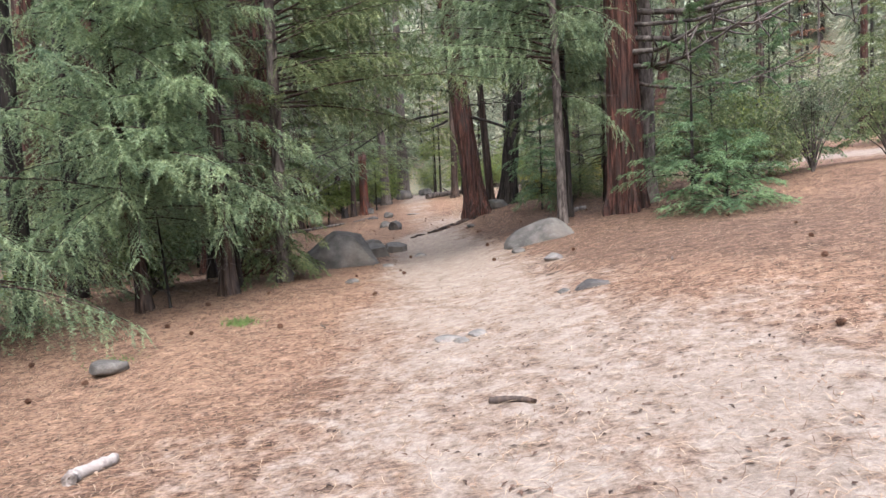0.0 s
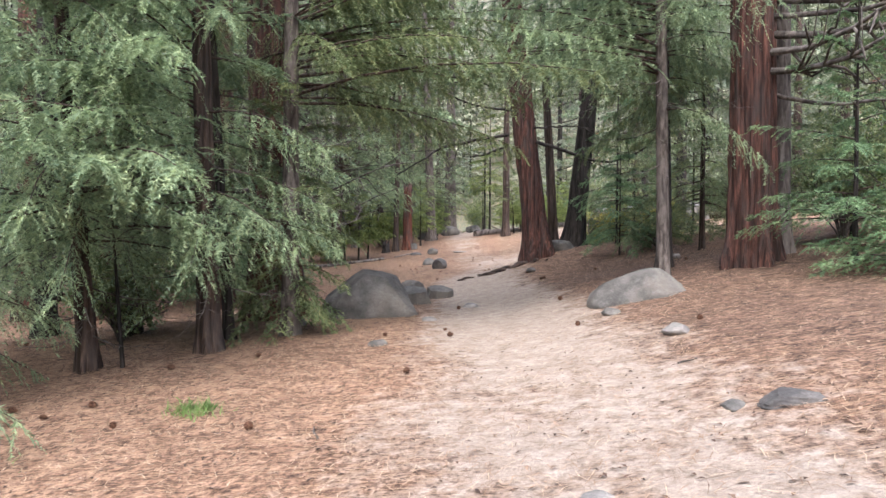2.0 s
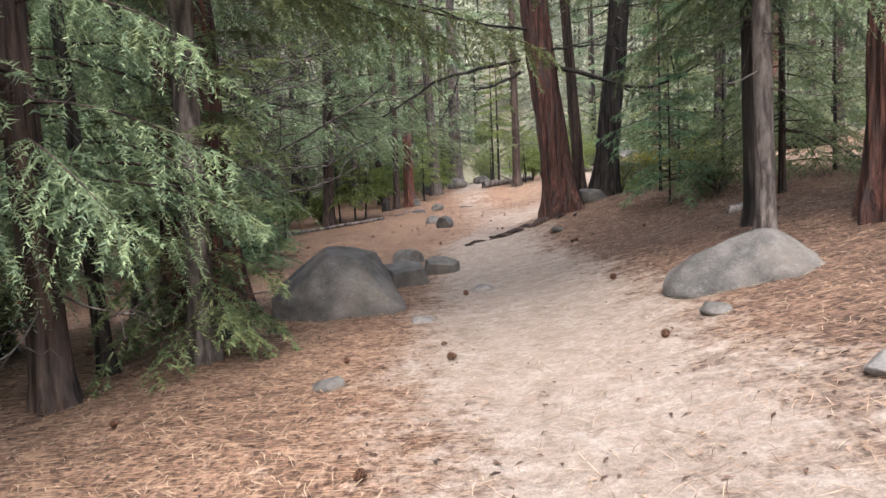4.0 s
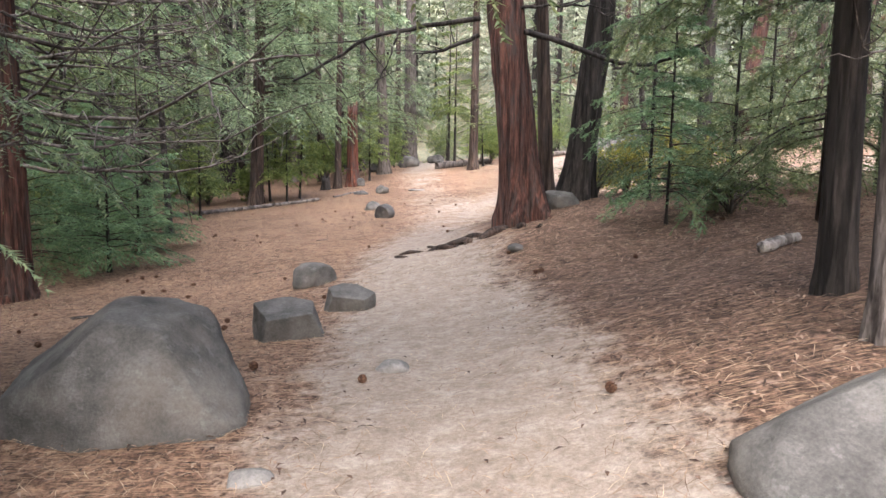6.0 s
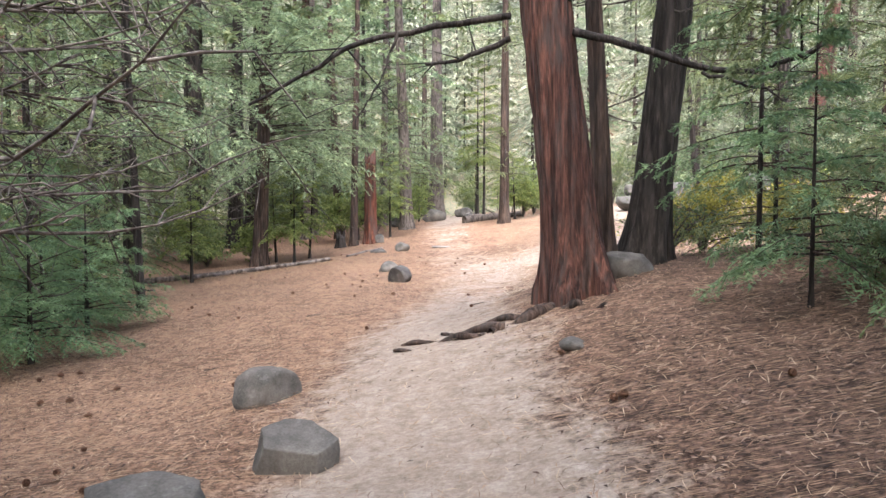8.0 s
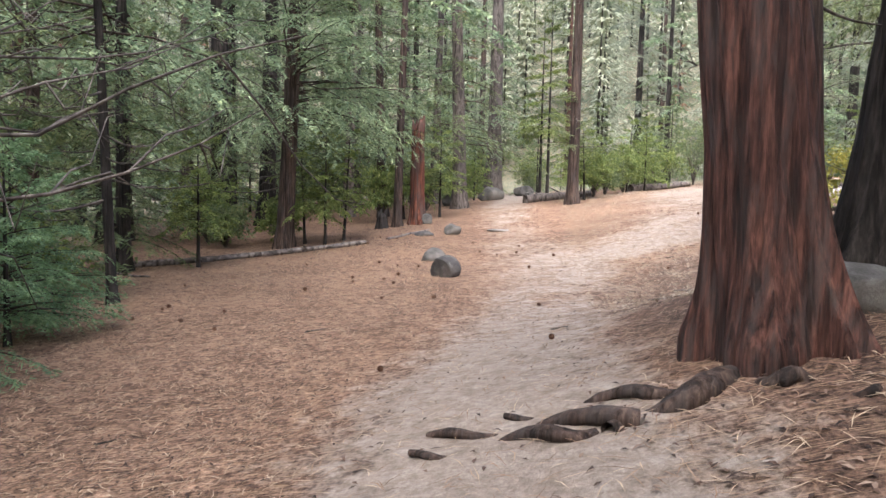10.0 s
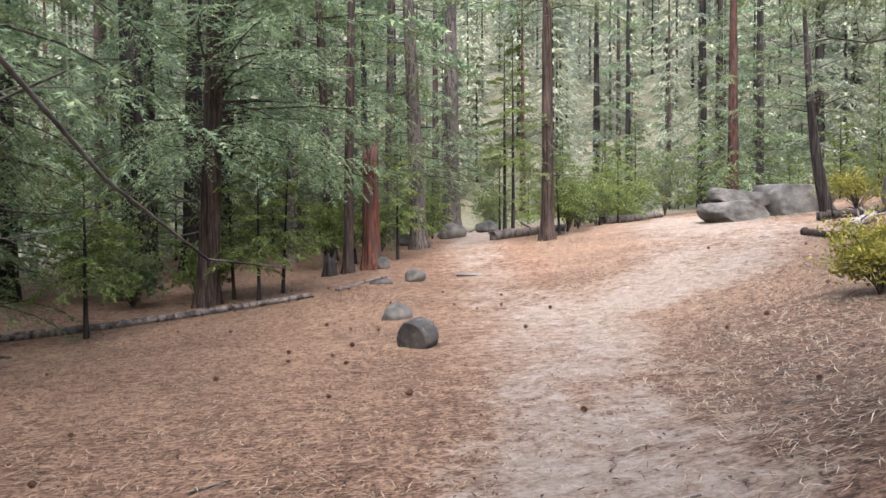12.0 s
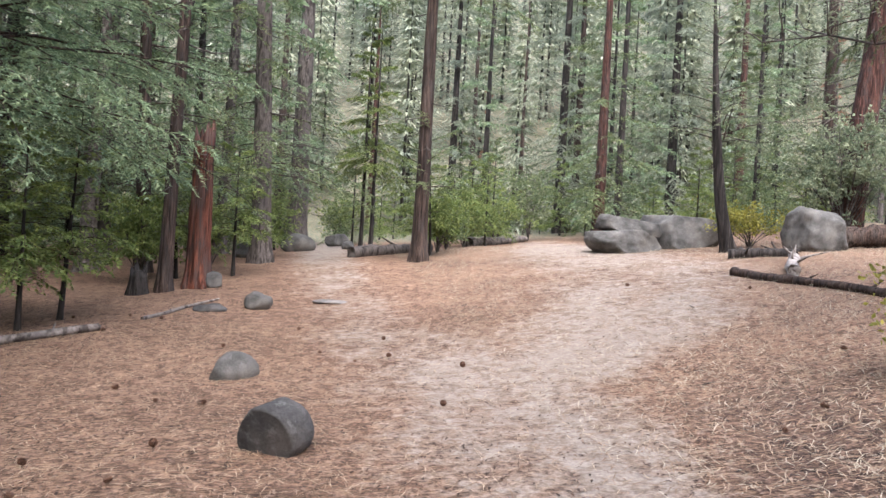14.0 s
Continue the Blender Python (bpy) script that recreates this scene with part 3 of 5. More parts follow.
def boughs(seed, H, zb, L0, n, twigs, count, nl, nw, rise=0.15, droop=0.45, lean=(0, 0), r=0.1, twig=0.36, points=5, around=4, taper=0.7, sag=0.3, flat=1.0, azimuths=None, start=0.14, low=1.9, hang=0.18):
    """Boughs of a conifer: (limb tubes, needles). azimuths: (middle, half width) in degrees to keep boughs on one side."""
    rng = rnd(seed)
    q = (np.arange(n) + rng.uniform(0, 1, n)) / n
    z = zb + (H - zb) * 0.985 * q ** low
    q = (z - zb) / (H - zb)
    L = L0 * (1 - q) ** taper * rng.uniform(0.65, 1.12, n) + 0.12
    az = np.arange(n) * 2.39996 + rng.normal(0, 0.3, n)
    if azimuths:
        az = radians(azimuths[0]) + radians(azimuths[1]) * rng.uniform(-1, 1, n)
    out = np.stack([np.cos(az), np.sin(az), np.zeros(n)], -1)
    sd = np.stack([-np.sin(az), np.cos(az), np.zeros(n)], -1)
    e0 = rise + 0.5 * q + rng.normal(0, 0.08, n)
    dr = droop * (1 - 0.6 * q) * rng.uniform(0.7, 1.3, n)
    wob = rng.normal(0, 0.10, n)
    foot = np.stack([lean[0] * z, lean[1] * z, z], -1)

    def at(s):
        p = foot[:, None] + out[:, None] * (L[:, None] * s)[..., None] + sd[:, None] * (L * wob)[:, None, None] * (s ** 2)[..., None]
        p[..., 2] += L[:, None] * (e0[:, None] * s - dr[:, None] * s ** 2)
        return p
    limbs = Pile()
    ss = np.linspace(0, 1, points)
    pts = at(np.broadcast_to(ss, (n, points)))
    for k in range(n):
        r0 = min(0.03, 0.005 + 0.0055 * L[k])
        limbs.add(*tube(pts[k], r0 * (1 - 0.85 * ss), around))
    s = start + (1 - start) * (np.arange(twigs)[None] + rng.uniform(0, 1, (n, twigs))) / twigs
    p = at(s)
    fwd = at(np.clip(s + 0.05, 0, 1.1)) - at(s - 0.02)
    fwd /= np.linalg.norm(fwd, axis=-1, keepdims=True)
    sgn = np.where(np.arange(twigs) % 2 == 0, 1.0, -1.0)[None, :, None]
    tw = fwd * rng.uniform(0.5, 0.95, (n, twigs, 1)) + sd[:, None] * sgn * rng.uniform(0.5, 1.0, (n, twigs, 1)) * flat
    tw[..., 2] += rng.normal(-hang, 0.2 + 0.3 * hang, (n, twigs))
    tw /= np.linalg.norm(tw, axis=-1, keepdims=True)
    ts = np.cross(tw, np.array([0, 0, 1.0]) + rng.normal(0, 0.25, tw.shape))
    ts /= np.linalg.norm(ts, axis=-1, keepdims=True)
    ln = (twig * L[:, None] * (1.12 - s) ** 0.7 + 0.06) * rng.uniform(0.6, 1.15, (n, twigs))
    leaf = needles_on(p.reshape(-1, 3), tw.reshape(-1, 3), ts.reshape(-1, 3), ln.ravel(), count, nl, nw, rng, sag=sag)
    return limbs, leaf


def bare_limbs(seed, zs, L0, azimuth=None, r=0.03, rise=-0.1, hook=0.35, subs=4, lean=(0, 0), pile=None):
    """Dead, leafless limbs that dip and turn up at the tip."""
    rng = rnd(seed)
    pile = pile or Pile()
    for z in zs:
        az = radians(azimuth[0]) + radians(azimuth[1]) * rng.uniform(-1, 1) if azimuth else rng.uniform(0, 2 * np.pi)
        L = L0 * rng.uniform(0.5, 1.15)
        s = np.linspace(0, 1, 9)
        o, d = np.array([np.cos(az), np.sin(az), 0]), np.array([-np.sin(az), np.cos(az), 0])
        p = np.array([lean[0] * z, lean[1] * z, z]) + o * (L * s)[:, None] + d * (L * rng.normal(0, 0.16) * s ** 2)[:, None]
        p[:, 2] += L * (rise * s - hook * s + hook * s ** 2.2) + rng.normal(0, 0.015 * L, 9) * s
        rr = r * rng.uniform(0.6, 1.1)
        pile.add(*tube(p, rr * (1 - 0.82 * s), 5))
        for k in range(subs):
            i = rng.integers(2, 8)
            w = o * rng.uniform(0.2, 0.9) + d * rng.choice([-1, 1]) * rng.uniform(0.3, 0.9) + np.array([0, 0, rng.normal(-0.1, 0.4)])
            q = p[i] + w * (L * rng.uniform(0.15, 0.4) * np.linspace(0, 1, 5))[:, None]
            q[:, 2] += rng.normal(0, 0.06, 5) * np.linspace(0, 1, 5) * L
            pile.add(*tube(q, rr * 0.4 * (1 - 0.8 * np.linspace(0, 1, 5)), 4))
    return pile


def tree(name, label, x, y, H, r, bark_mat, leaf_mat, seed, lean=(0, 0), curve=(0, 0), flare=0.35, furrow=0.05, sides=24, rings=34,
         crowns=(), dead=(), category="tree", group="", rz=0.0, top=0.12):
    """A tree: an empty at its foot with trunk, limbs, crown and dead limbs. crowns: keyword sets for boughs(); dead: for bare_limbs()."""
    root = new(name)
    root.matrix_world = on_ground(x, y, 0, rz)
    tagged(root, label, category, group)
    part_of("trunk", mesh_of("trunk", *trunk(H, r, lean, curve, flare, furrow, sides, rings, seed, top), bark_mat), root)
    tilt = (lean[0] + curve[0] / H, lean[1] + curve[1] / H)
    if crowns:
        limb, lv, lf, n = Pile(), [], [], 0
        for k, c in enumerate(crowns):
            c = dict(c)
            c.setdefault("H", H)
            c.setdefault("lean", tilt)
            li, (v, f) = boughs(seed * 7 + k, **c)
            limb.v += li.v
            limb.f += [q + limb.n for q in li.f]
            limb.n += li.n
            lv.append(v)
            lf.append(f + n)
            n += len(v)
        tagged(part_of("branchwork", limb.mesh("branchwork", BARK_BROWN), root), kind="stuff")
        part_of("crown", mesh_of("crown", np.concatenate(lv), np.concatenate(lf), leaf_mat), root)
    if dead:
        pile = Pile()
        for k, c in enumerate(dead):
            c = dict(c)
            c.setdefault("lean", tilt)
            bare_limbs(seed * 5 + k, pile=pile, **c)
        tagged(part_of("deadwood", pile.mesh("deadwood", TWIG), root, "leafless grey-brown dead limbs"), kind="stuff")
    return root


# long soft sprays for trees beside the trail, coarser ones farther off
NEAR = dict(twigs=30, count=46, nl=0.06, nw=0.011, hang=0.6, sag=0.45)
DENSE = dict(twigs=34, count=64, nl=0.075, nw=0.014, hang=0.45, sag=0.4, twig=0.28)
# coarse upper crowns, above all that is seen of the trees, added for shade
HIGH_SHADE = dict(L0=3.4, n=13, rise=0.1, droop=0.3, twigs=14, count=10, nl=0.34, nw=0.14, low=1.0, taper=0.5)
# unseen southward boughs that keep light off the east bank
OVER_SHADE = dict(L0=4.6, n=26, rise=0.1, droop=0.3, twigs=14, count=10, nl=0.34, nw=0.14, low=1.0, taper=0.4, azimuths=(-105, 75))
MID = dict(twigs=20, count=22, nl=0.11, nw=0.024)

# -- the dense young firs west of the first bend --
FIRS = "young firs crowding the trail"
tree("fir_tree", "fir with drooping grey-green boughs reaching over the trail", -3.25, 10.25, 13, 0.125, BARK_BROWN, FIR, 1, furrow=0.12, lean=(-0.03, 0.0), sides=32, rings=50,
     crowns=[dict(zb=1.5, L0=1.9, n=46, rise=0.05, droop=0.35, **NEAR), dict(zb=1.7, H=5.0, L0=2.9, n=18, rise=0.08, droop=0.32, azimuths=(-103, 42), taper=0.25, low=1.0, **DENSE)],
     dead=[dict(zs=np.linspace(0.7, 2.2, 14), L0=1.3, r=0.012)], group=FIRS)
tree("fir_tree", "leaning slender fir with shaggy boughs", -4.25, 9.65, 11, 0.1, BARK_BROWN, FIR, 2, lean=(-0.07, -0.02), furrow=0.1,
     crowns=[dict(zb=1.3, L0=2.0, n=40, rise=0.05, droop=0.4, **NEAR), dict(zb=1.5, H=4.5, L0=2.6, n=16, rise=0.02, droop=0.3, azimuths=(-75, 50), taper=0.25, low=1.0, **DENSE)],
     dead=[dict(zs=np.linspace(0.4, 1.8, 16), L0=1.2, r=0.01)], group=FIRS)
tree("fir_tree", "dense fir with boughs down to the litter", -5.6, 7.6, 12, 0.14, BARK_BROWN, FIR, 3, furrow=0.1,
     crowns=[dict(zb=0.9, L0=2.5, n=52, rise=0.05, droop=0.4, **NEAR)], dead=[dict(zs=np.linspace(0.3, 1.2, 8), L0=1.3, r=0.01)], group=FIRS)
tree("fir_tree", "thin dark fir behind a thicker one", -3.3, 10.95, 9, 0.065, BARK_DARK, FIR, 4, lean=(-0.06, 0), furrow=0.08,
     crowns=[dict(zb=1.6, L0=1.3, n=40, **MID)], dead=[dict(zs=np.linspace(0.5, 1.6, 8), L0=0.8, r=0.008)], group=FIRS)
tree("fir_tree", "grey-barked fir with green sprays along its trunk", -2.62, 11.15, 14, 0.11, BARK_GREY, CEDAR_LEAF, 5, furrow=0.06,
     crowns=[dict(zb=0.35, H=3.2, L0=0.75, n=34, rise=0.1, droop=0.6, taper=0.15, twigs=18, count=24, nl=0.07, nw=0.015),
             dict(zb=3.4, L0=2.0, n=30, rise=0.15, droop=0.35, **NEAR), dict(zb=2.75, H=4.5, L0=3.4, n=26, rise=0.14, droop=0.27, azimuths=(22, 45), taper=0.2, low=1.0, **DENSE)], group=FIRS)
tree("cedar_tree", "thick cedar with dark red fibrous bark among firs", -3.35, 12.95, 22, 0.36, BARK_RED, CEDAR_LEAF, 6, furrow=0.14, sides=64, rings=70, lean=(-0.03, 0),
     crowns=[dict(zb=4.3, L0=3.2, n=36, rise=0.2, droop=0.3, twigs=26, count=26, nl=0.09, nw=0.021)], dead=[dict(zs=np.linspace(1.8, 3.4, 8), L0=1.6, r=0.022)])
tree("fir_sapling", "bare dead fir sapling", -3.9, 9.65, 2.6, 0.022, BARK_DARK, FIR, 7, lean=(-0.1, 0.05), sides=8, rings=10,
     dead=[dict(zs=np.linspace(0.5, 2.3, 12), L0=0.5, r=0.006, subs=2)], category="sapling")
for k, (x, y, H, r, zb, L0) in enumerate([(-5.2, 12.3, 13, 0.12, 1.2, 2.0), (-6.4, 10.4, 14, 0.15, 0.8, 2.4), (-4.9, 14.4, 12, 0.1, 2.2, 1.8),
                                          (-7.6, 8.2, 13, 0.14, 0.6, 2.5), (-7.2, 13.4, 15, 0.16, 1.0, 2.3), (-6.9, 5.4, 12, 0.13, 0.5, 2.4)]):
    tree("fir_tree", "dense dark fir in the thicket", x, y, H, r, BARK_DARK, FIR, 20 + k, furrow=0.08,
         crowns=[dict(zb=zb, L0=L0, n=42, rise=0.05, droop=0.4, twigs=26, count=26, nl=0.09, nw=0.021)],
         dead=[dict(zs=np.linspace(0.3, 2.0, 12), L0=1.4, r=0.012)], group=FIRS)

# -- the east bank --
tree("cedar_tree", "massive old cedar with deeply furrowed red bark", 3.3, 12.4, 26, 0.3, BARK_RED, FIR, 8, furrow=0.2, flare=0.28, sides=96, rings=110, lean=(-0.012, 0),
     crowns=[dict(zb=4.6, L0=3.0, n=36, rise=0.1, droop=0.3, twigs=26, count=26, nl=0.09, nw=0.021), dict(OVER_SHADE, zb=8.0)],
     dead=[dict(zs=np.linspace(2.3, 5.2, 13), L0=3.6, azimuth=(-12, 50), r=0.06, rise=0.12, hook=0.35, subs=10)])
tree("pine_tree", "grey-barked trunk close behind a massive cedar", 3.78, 12.85, 20, 0.17, BARK_GREY, PINE_LEAF, 9, furrow=0.12, sides=36, rings=50,
     crowns=[dict(zb=6, L0=2.6, n=40, **MID), dict(OVER_SHADE, zb=8.0)])
tree("pine_tree", "slender dark trunk of a twin pair", 2.44, 13.6, 15, 0.115, BARK_DARK, FIR, 10, furrow=0.06, flare=0.25, sides=28, rings=44, lean=(-0.02, 0),
     crowns=[dict(zb=3.6, L0=2.6, n=36, rise=0.1, droop=0.35, **NEAR), dict(OVER_SHADE, zb=7.5)])
tree("fir_tree", "slender grey fir of a twin pair with knots", 2.18, 12.62, 16, 0.09, BARK_GREY, FIR, 11, furrow=0.04, flare=0.25, sides=28, rings=44, lean=(-0.02, 0.0),
     crowns=[dict(zb=2.2, H=4.2, L0=1.5, n=16, rise=-0.05, droop=0.5, azimuths=(20, 80), taper=0.3, low=1.0, **NEAR), dict(zb=3.6, L0=2.6, n=28, rise=0.1, droop=0.35, **NEAR), dict(zb=2.7, H=4.6, L0=2.9, n=28, rise=0.14, droop=0.28, azimuths=(175, 60), taper=0.2, low=1.0, **DENSE)], dead=[dict(zs=np.linspace(1.4, 3.2, 12), L0=1.1, r=0.01)])
tree("fir_sapling", "low bushy young fir on the bank", 4.35, 10.6, 1.05, 0.03, BARK_DARK, FIR_YOUNG, 12, sides=10, rings=10,
     crowns=[dict(zb=0.05, L0=1.0, n=34, rise=0.3, droop=0.35, twigs=20, count=22, nl=0.07, nw=0.015, taper=0.5)], category="sapling")
tree("fir_sapling", "young fir with flat layered sprays before the cedar", 4.15, 11.5, 3.4, 0.035, BARK_DARK, FIR_YOUNG, 13, sides=10, rings=14,
     crowns=[dict(zb=0.5, L0=1.25, n=30, rise=0.1, droop=0.2, twigs=20, count=24, nl=0.07, nw=0.015)], category="sapling")
for k, (x, y, H, L0) in enumerate([(6.9, 14.6, 3.4, 1.5), (5.6, 14.4, 4.0, 1.6)]):
    tree("fir_sapling", "young conifer at the top of the bank", x, y, H, 0.04, BARK_DARK, CEDAR_LEAF if k % 2 else FIR_YOUNG, 30 + k, sides=8, rings=10,
         crowns=[dict(zb=0.3, L0=L0, n=44, rise=0.3, droop=0.3, twigs=18, count=20, nl=0.09, nw=0.022)], category="sapling")
tree("fir_tree", "fir with dark hanging sprays over the bank", 3.9, 16.6, 9, 0.055, BARK_BROWN, CEDAR_LEAF, 14, sides=16, rings=20,
     crowns=[dict(zb=0.9, L0=1.7, n=44, rise=-0.05, droop=0.5, twigs=28, count=32, nl=0.07, nw=0.014),
             dict(zb=2.7, H=5, L0=2.4, n=26, rise=0.1, droop=0.5, azimuths=(200, 55), taper=0.2, low=1.0, **DENSE)])
tree("fir_sapling", "slim young fir under leaning trunks", 2.75, 19.2, 5.5, 0.03, BARK_DARK, FIR_YOUNG, 15, sides=10, rings=14,
     crowns=[dict(zb=1.0, L0=1.1, n=34, rise=0.05, droop=0.35, twigs=16, count=17, nl=0.08, nw=0.016)], category="sapling")
tree("fir_sapling", "slim young fir on the needle-covered bank", 2.5, 17.5, 2.6, 0.02, BARK_DARK, FIR_YOUNG, 16, sides=10, rings=12,
     crowns=[dict(zb=0.4, L0=0.85, n=28, rise=0.05, droop=0.4, twigs=16, count=17, nl=0.08, nw=0.016)], category="sapling")
for k, (x, y, H) in enumerate([(3.7, 18.6, 3.2), (4.6, 19.6, 3.8), (3.4, 20.4, 2.4), (5.3, 18.0, 4.0)]):
    tree("fir_sapling", "bushy young conifer with bright green sprays", x, y, H, 0.035, BARK_DARK, CEDAR_LEAF, 40 + k, sides=8, rings=10,
         crowns=[dict(zb=0.15, L0=1.15, n=38, rise=0.15, droop=0.4, twigs=18, count=17, nl=0.08, nw=0.016)], category="sapling")

# -- the two leaning trunks where the trail bends --
cedar = tree("cedar_tree", "leaning cedar with red shredding bark and exposed roots", 1.0, 19.42, 24, 0.28, BARK_RED, CEDAR_LEAF, 17, furrow=0.16, flare=0.52, sides=96, rings=120,
             lean=(-0.11, 0.0), curve=(-0.06, 0), crowns=[dict(zb=6.2, L0=2.8, n=32, rise=0.2, droop=0.3, twigs=26, count=26, nl=0.09, nw=0.021)])


def cedar_limbs():
    rng = rnd(5)
    z0 = float(height(1.02, 19.42))
    ways = [([(0.25, 19.3, 3.95), (-0.6, 19.1, 3.78), (-1.35, 18.95, 3.62), (-1.75, 18.85, 3.3), (-2.3, 18.7, 2.95)], 0.038),
            ([(0.25, 19.3, 3.72), (-0.2, 19.2, 3.5), (-0.6, 19.1, 3.42)], 0.035),
            ([(0.9, 19.3, 3.78), (1.5, 19.1, 3.6), (2.1, 18.95, 3.28), (2.7, 18.8, 3.25), (3.3, 18.65, 3.6)], 0.045),
            ([(0.8, 19.3, 4.1), (1.5, 19.3, 4.15), (2.1, 19.3, 4.12)], 0.025),
            ([(0.4, 19.3, 4.5), (-0.5, 18.9, 4.55), (-1.5, 18.6, 4.9)], 0.03),
            ([(2.1, 18.95, 3.28), (2.5, 18.7, 3.1), (2.8, 18.6, 2.95)], 0.02),
            ([(-0.9, 19.03, 3.72), (-1.0, 18.9, 3.3), (-1.25, 18.8, 2.85)], 0.018)]
    for p, r in ways:
        p = np.array(p) - np.array([1.02, 19.42, z0])
        s = np.linspace(0, 1, len(p))
        t = np.linspace(0, 1, 14)
        q = np.stack([np.interp(t, s, p[:, k]) for k in range(3)], -1)
        for _ in range(2):
            q[1:-1] = (q[:-2] + 2 * q[1:-1] + q[2:]) / 4
        q[1:] += rng.normal(0, 0.012, (13, 3))
        pile = Pile()
        pile.add(*tube(q, r * (1 - 0.6 * t), 8))
        for k in range(5):
            i = rng.integers(5, 13)
            w = rng.normal(0, 1, 3) * np.array([0.5, 0.4, 0.35])
            pile.add(*tube(q[i] + w * np.linspace(0, 1, 5)[:, None], r * 0.3 * (1 - 0.8 * np.linspace(0, 1, 5)), 4))
        part_of("limb", pile.mesh("limb", BARK_DARK), cedar, "bare dark bow-shaped limb")


cedar_limbs()


def cedar_roots():
    rng = rnd(8)
    z0 = float(height(1.02, 19.42))
    for a, b, r in [((0.75, 19.1), (0.05, 18.75), 0.12), ((0.2, 18.85), (-0.85, 19.05), 0.07), ((0.0, 18.8), (-0.9, 18.8), 0.06), ((0.8, 19.0), (1.15, 18.6), 0.06), ((0.5, 19.1), (-0.45, 19.15), 0.055)]:
        t = np.linspace(0, 1, 18)
        x, y = a[0] + (b[0] - a[0]) * t, a[1] + (b[1] - a[1]) * t + 0.06 * np.sin(t * 9 + r * 60)
        z = height(x, y) + 0.0 + 0.045 * np.sin(t * 9 + r * 90) - 0.02 * t
        rad = r * 0.8 * (1 - 0.6 * t) * (1 + 0.06 * rng.normal(0, 1, 18))
        v, f = tube(np.stack([x, y, z], -1) - np.array([1.02, 19.42, z0]), rad, 9)
        part_of("root", mesh_of("root", v, f, BARK_BROWN), cedar, "knotty brown root lying across the trail's edge")


cedar_roots()
tree("cedar_tree", "dark-barked cedar leaning away from the trail", 1.86, 20.45, 22, 0.235, BARK_DARK, CEDAR_LEAF, 18, furrow=0.16, flare=0.45, sides=72, rings=90,
     lean=(0.10, 0.02), curve=(0.05, 0), crowns=[dict(zb=3.8, L0=2.6, n=40, rise=0.15, droop=0.35, twigs=26, count=26, nl=0.09, nw=0.021)],
     dead=[dict(zs=np.linspace(2.2, 4.2, 8), L0=1.6, r=0.02)])
tree("pine_tree", "thin brown trunk close behind a leaning cedar", 1.42, 20.3, 16, 0.12, BARK_BROWN, PINE_LEAF, 19, furrow=0.08, lean=(-0.06, 0),
     crowns=[dict(zb=5, L0=2.0, n=30, **MID)], dead=[dict(zs=np.linspace(1.6, 4.5, 10), L0=1.0, r=0.013)])

tree("cedar_tree", "red-barked cedar with a screen of bare drooping limbs", -6.4, 18.8, 20, 0.22, BARK_RED, CEDAR_LEAF, 89, furrow=0.12, sides=32, rings=40,
     crowns=[dict(zb=3.2, L0=2.8, n=36, rise=0.1, droop=0.35, twigs=22, count=20, nl=0.09, nw=0.02)],
     dead=[dict(zs=np.linspace(2.0, 6.0, 34), L0=4.6, azimuth=(-5, 60), r=0.036, rise=0.12, hook=0.4, subs=9)])

# -- young firs and thin trunks on the lower west side --
for k, (x, y, H, L0) in enumerate([(-7.3, 22.9, 3.0, 1.35), (-6.3, 22.5, 2.3, 1.15), (-6.0, 20.7, 2.4, 1.2), (-8.6, 22.3, 3.6, 1.4), (-7.4, 20.6, 3.2, 1.3), (-8.0, 24.6, 2.8, 1.2)]):
    tree("fir_sapling", "bushy young fir on bare thin stem", x, y, H, 0.04, BARK_DARK, FIR_YOUNG, 50 + k, sides=8, rings=12,
         crowns=[dict(zb=0.35, L0=L0, n=44, rise=0.2, droop=0.35, twigs=20, count=18, nl=0.08, nw=0.016, taper=0.6)], category="sapling", group="young firs below the trail")
LOW_BOUGHS = {1: [dict(zb=0.7, H=3.0, L0=1.4, n=22, rise=0.1, droop=0.4, taper=0.3, twigs=18, count=20, nl=0.08, nw=0.018)],
              2: [dict(zb=3.0, H=7.0, L0=4.0, n=44, rise=0.12, droop=0.38, azimuths=(-25, 95), taper=0.15, low=1.0, twigs=26, count=32, nl=0.1, nw=0.022, twig=0.3)]}
WEST = [(-6.8, 25.2, 14, 0.08, BARK_DARK, 5), (-9.0, 28.9, 16, 0.15, BARK_DARK, 4), (-6.85, 32.5, 20, 0.22, BARK_BROWN, 4.5), (-10.4, 36.4, 22, 0.36, BARK_DARK, 3.5),
        (-9.7, 38.2, 20, 0.3, BARK_DARK, 4), (-3.35, 41.2, 22, 0.27, BARK_GREY, 3.2), (-3.0, 53.5, 26, 0.45, BARK_GREY, 5), (-12.5, 30.5, 18, 0.2, BARK_BROWN, 4),
        (-9.5, 18.5, 18, 0.2, BARK_BROWN, 3.5), (-12.0, 24.0, 18, 0.2, BARK_DARK, 3), (-5.9, 39.5, 17, 0.18, BARK_BROWN, 3.5), (-7.6, 42.0, 19, 0.22, BARK_GREY, 3),
        (-10.9, 43.5, 22, 0.3, BARK_DARK, 3), (-8.4, 17.2, 17, 0.17, BARK_RED, 3.2), (-5.2, 46.5, 20, 0.22, BARK_GREY, 4)]
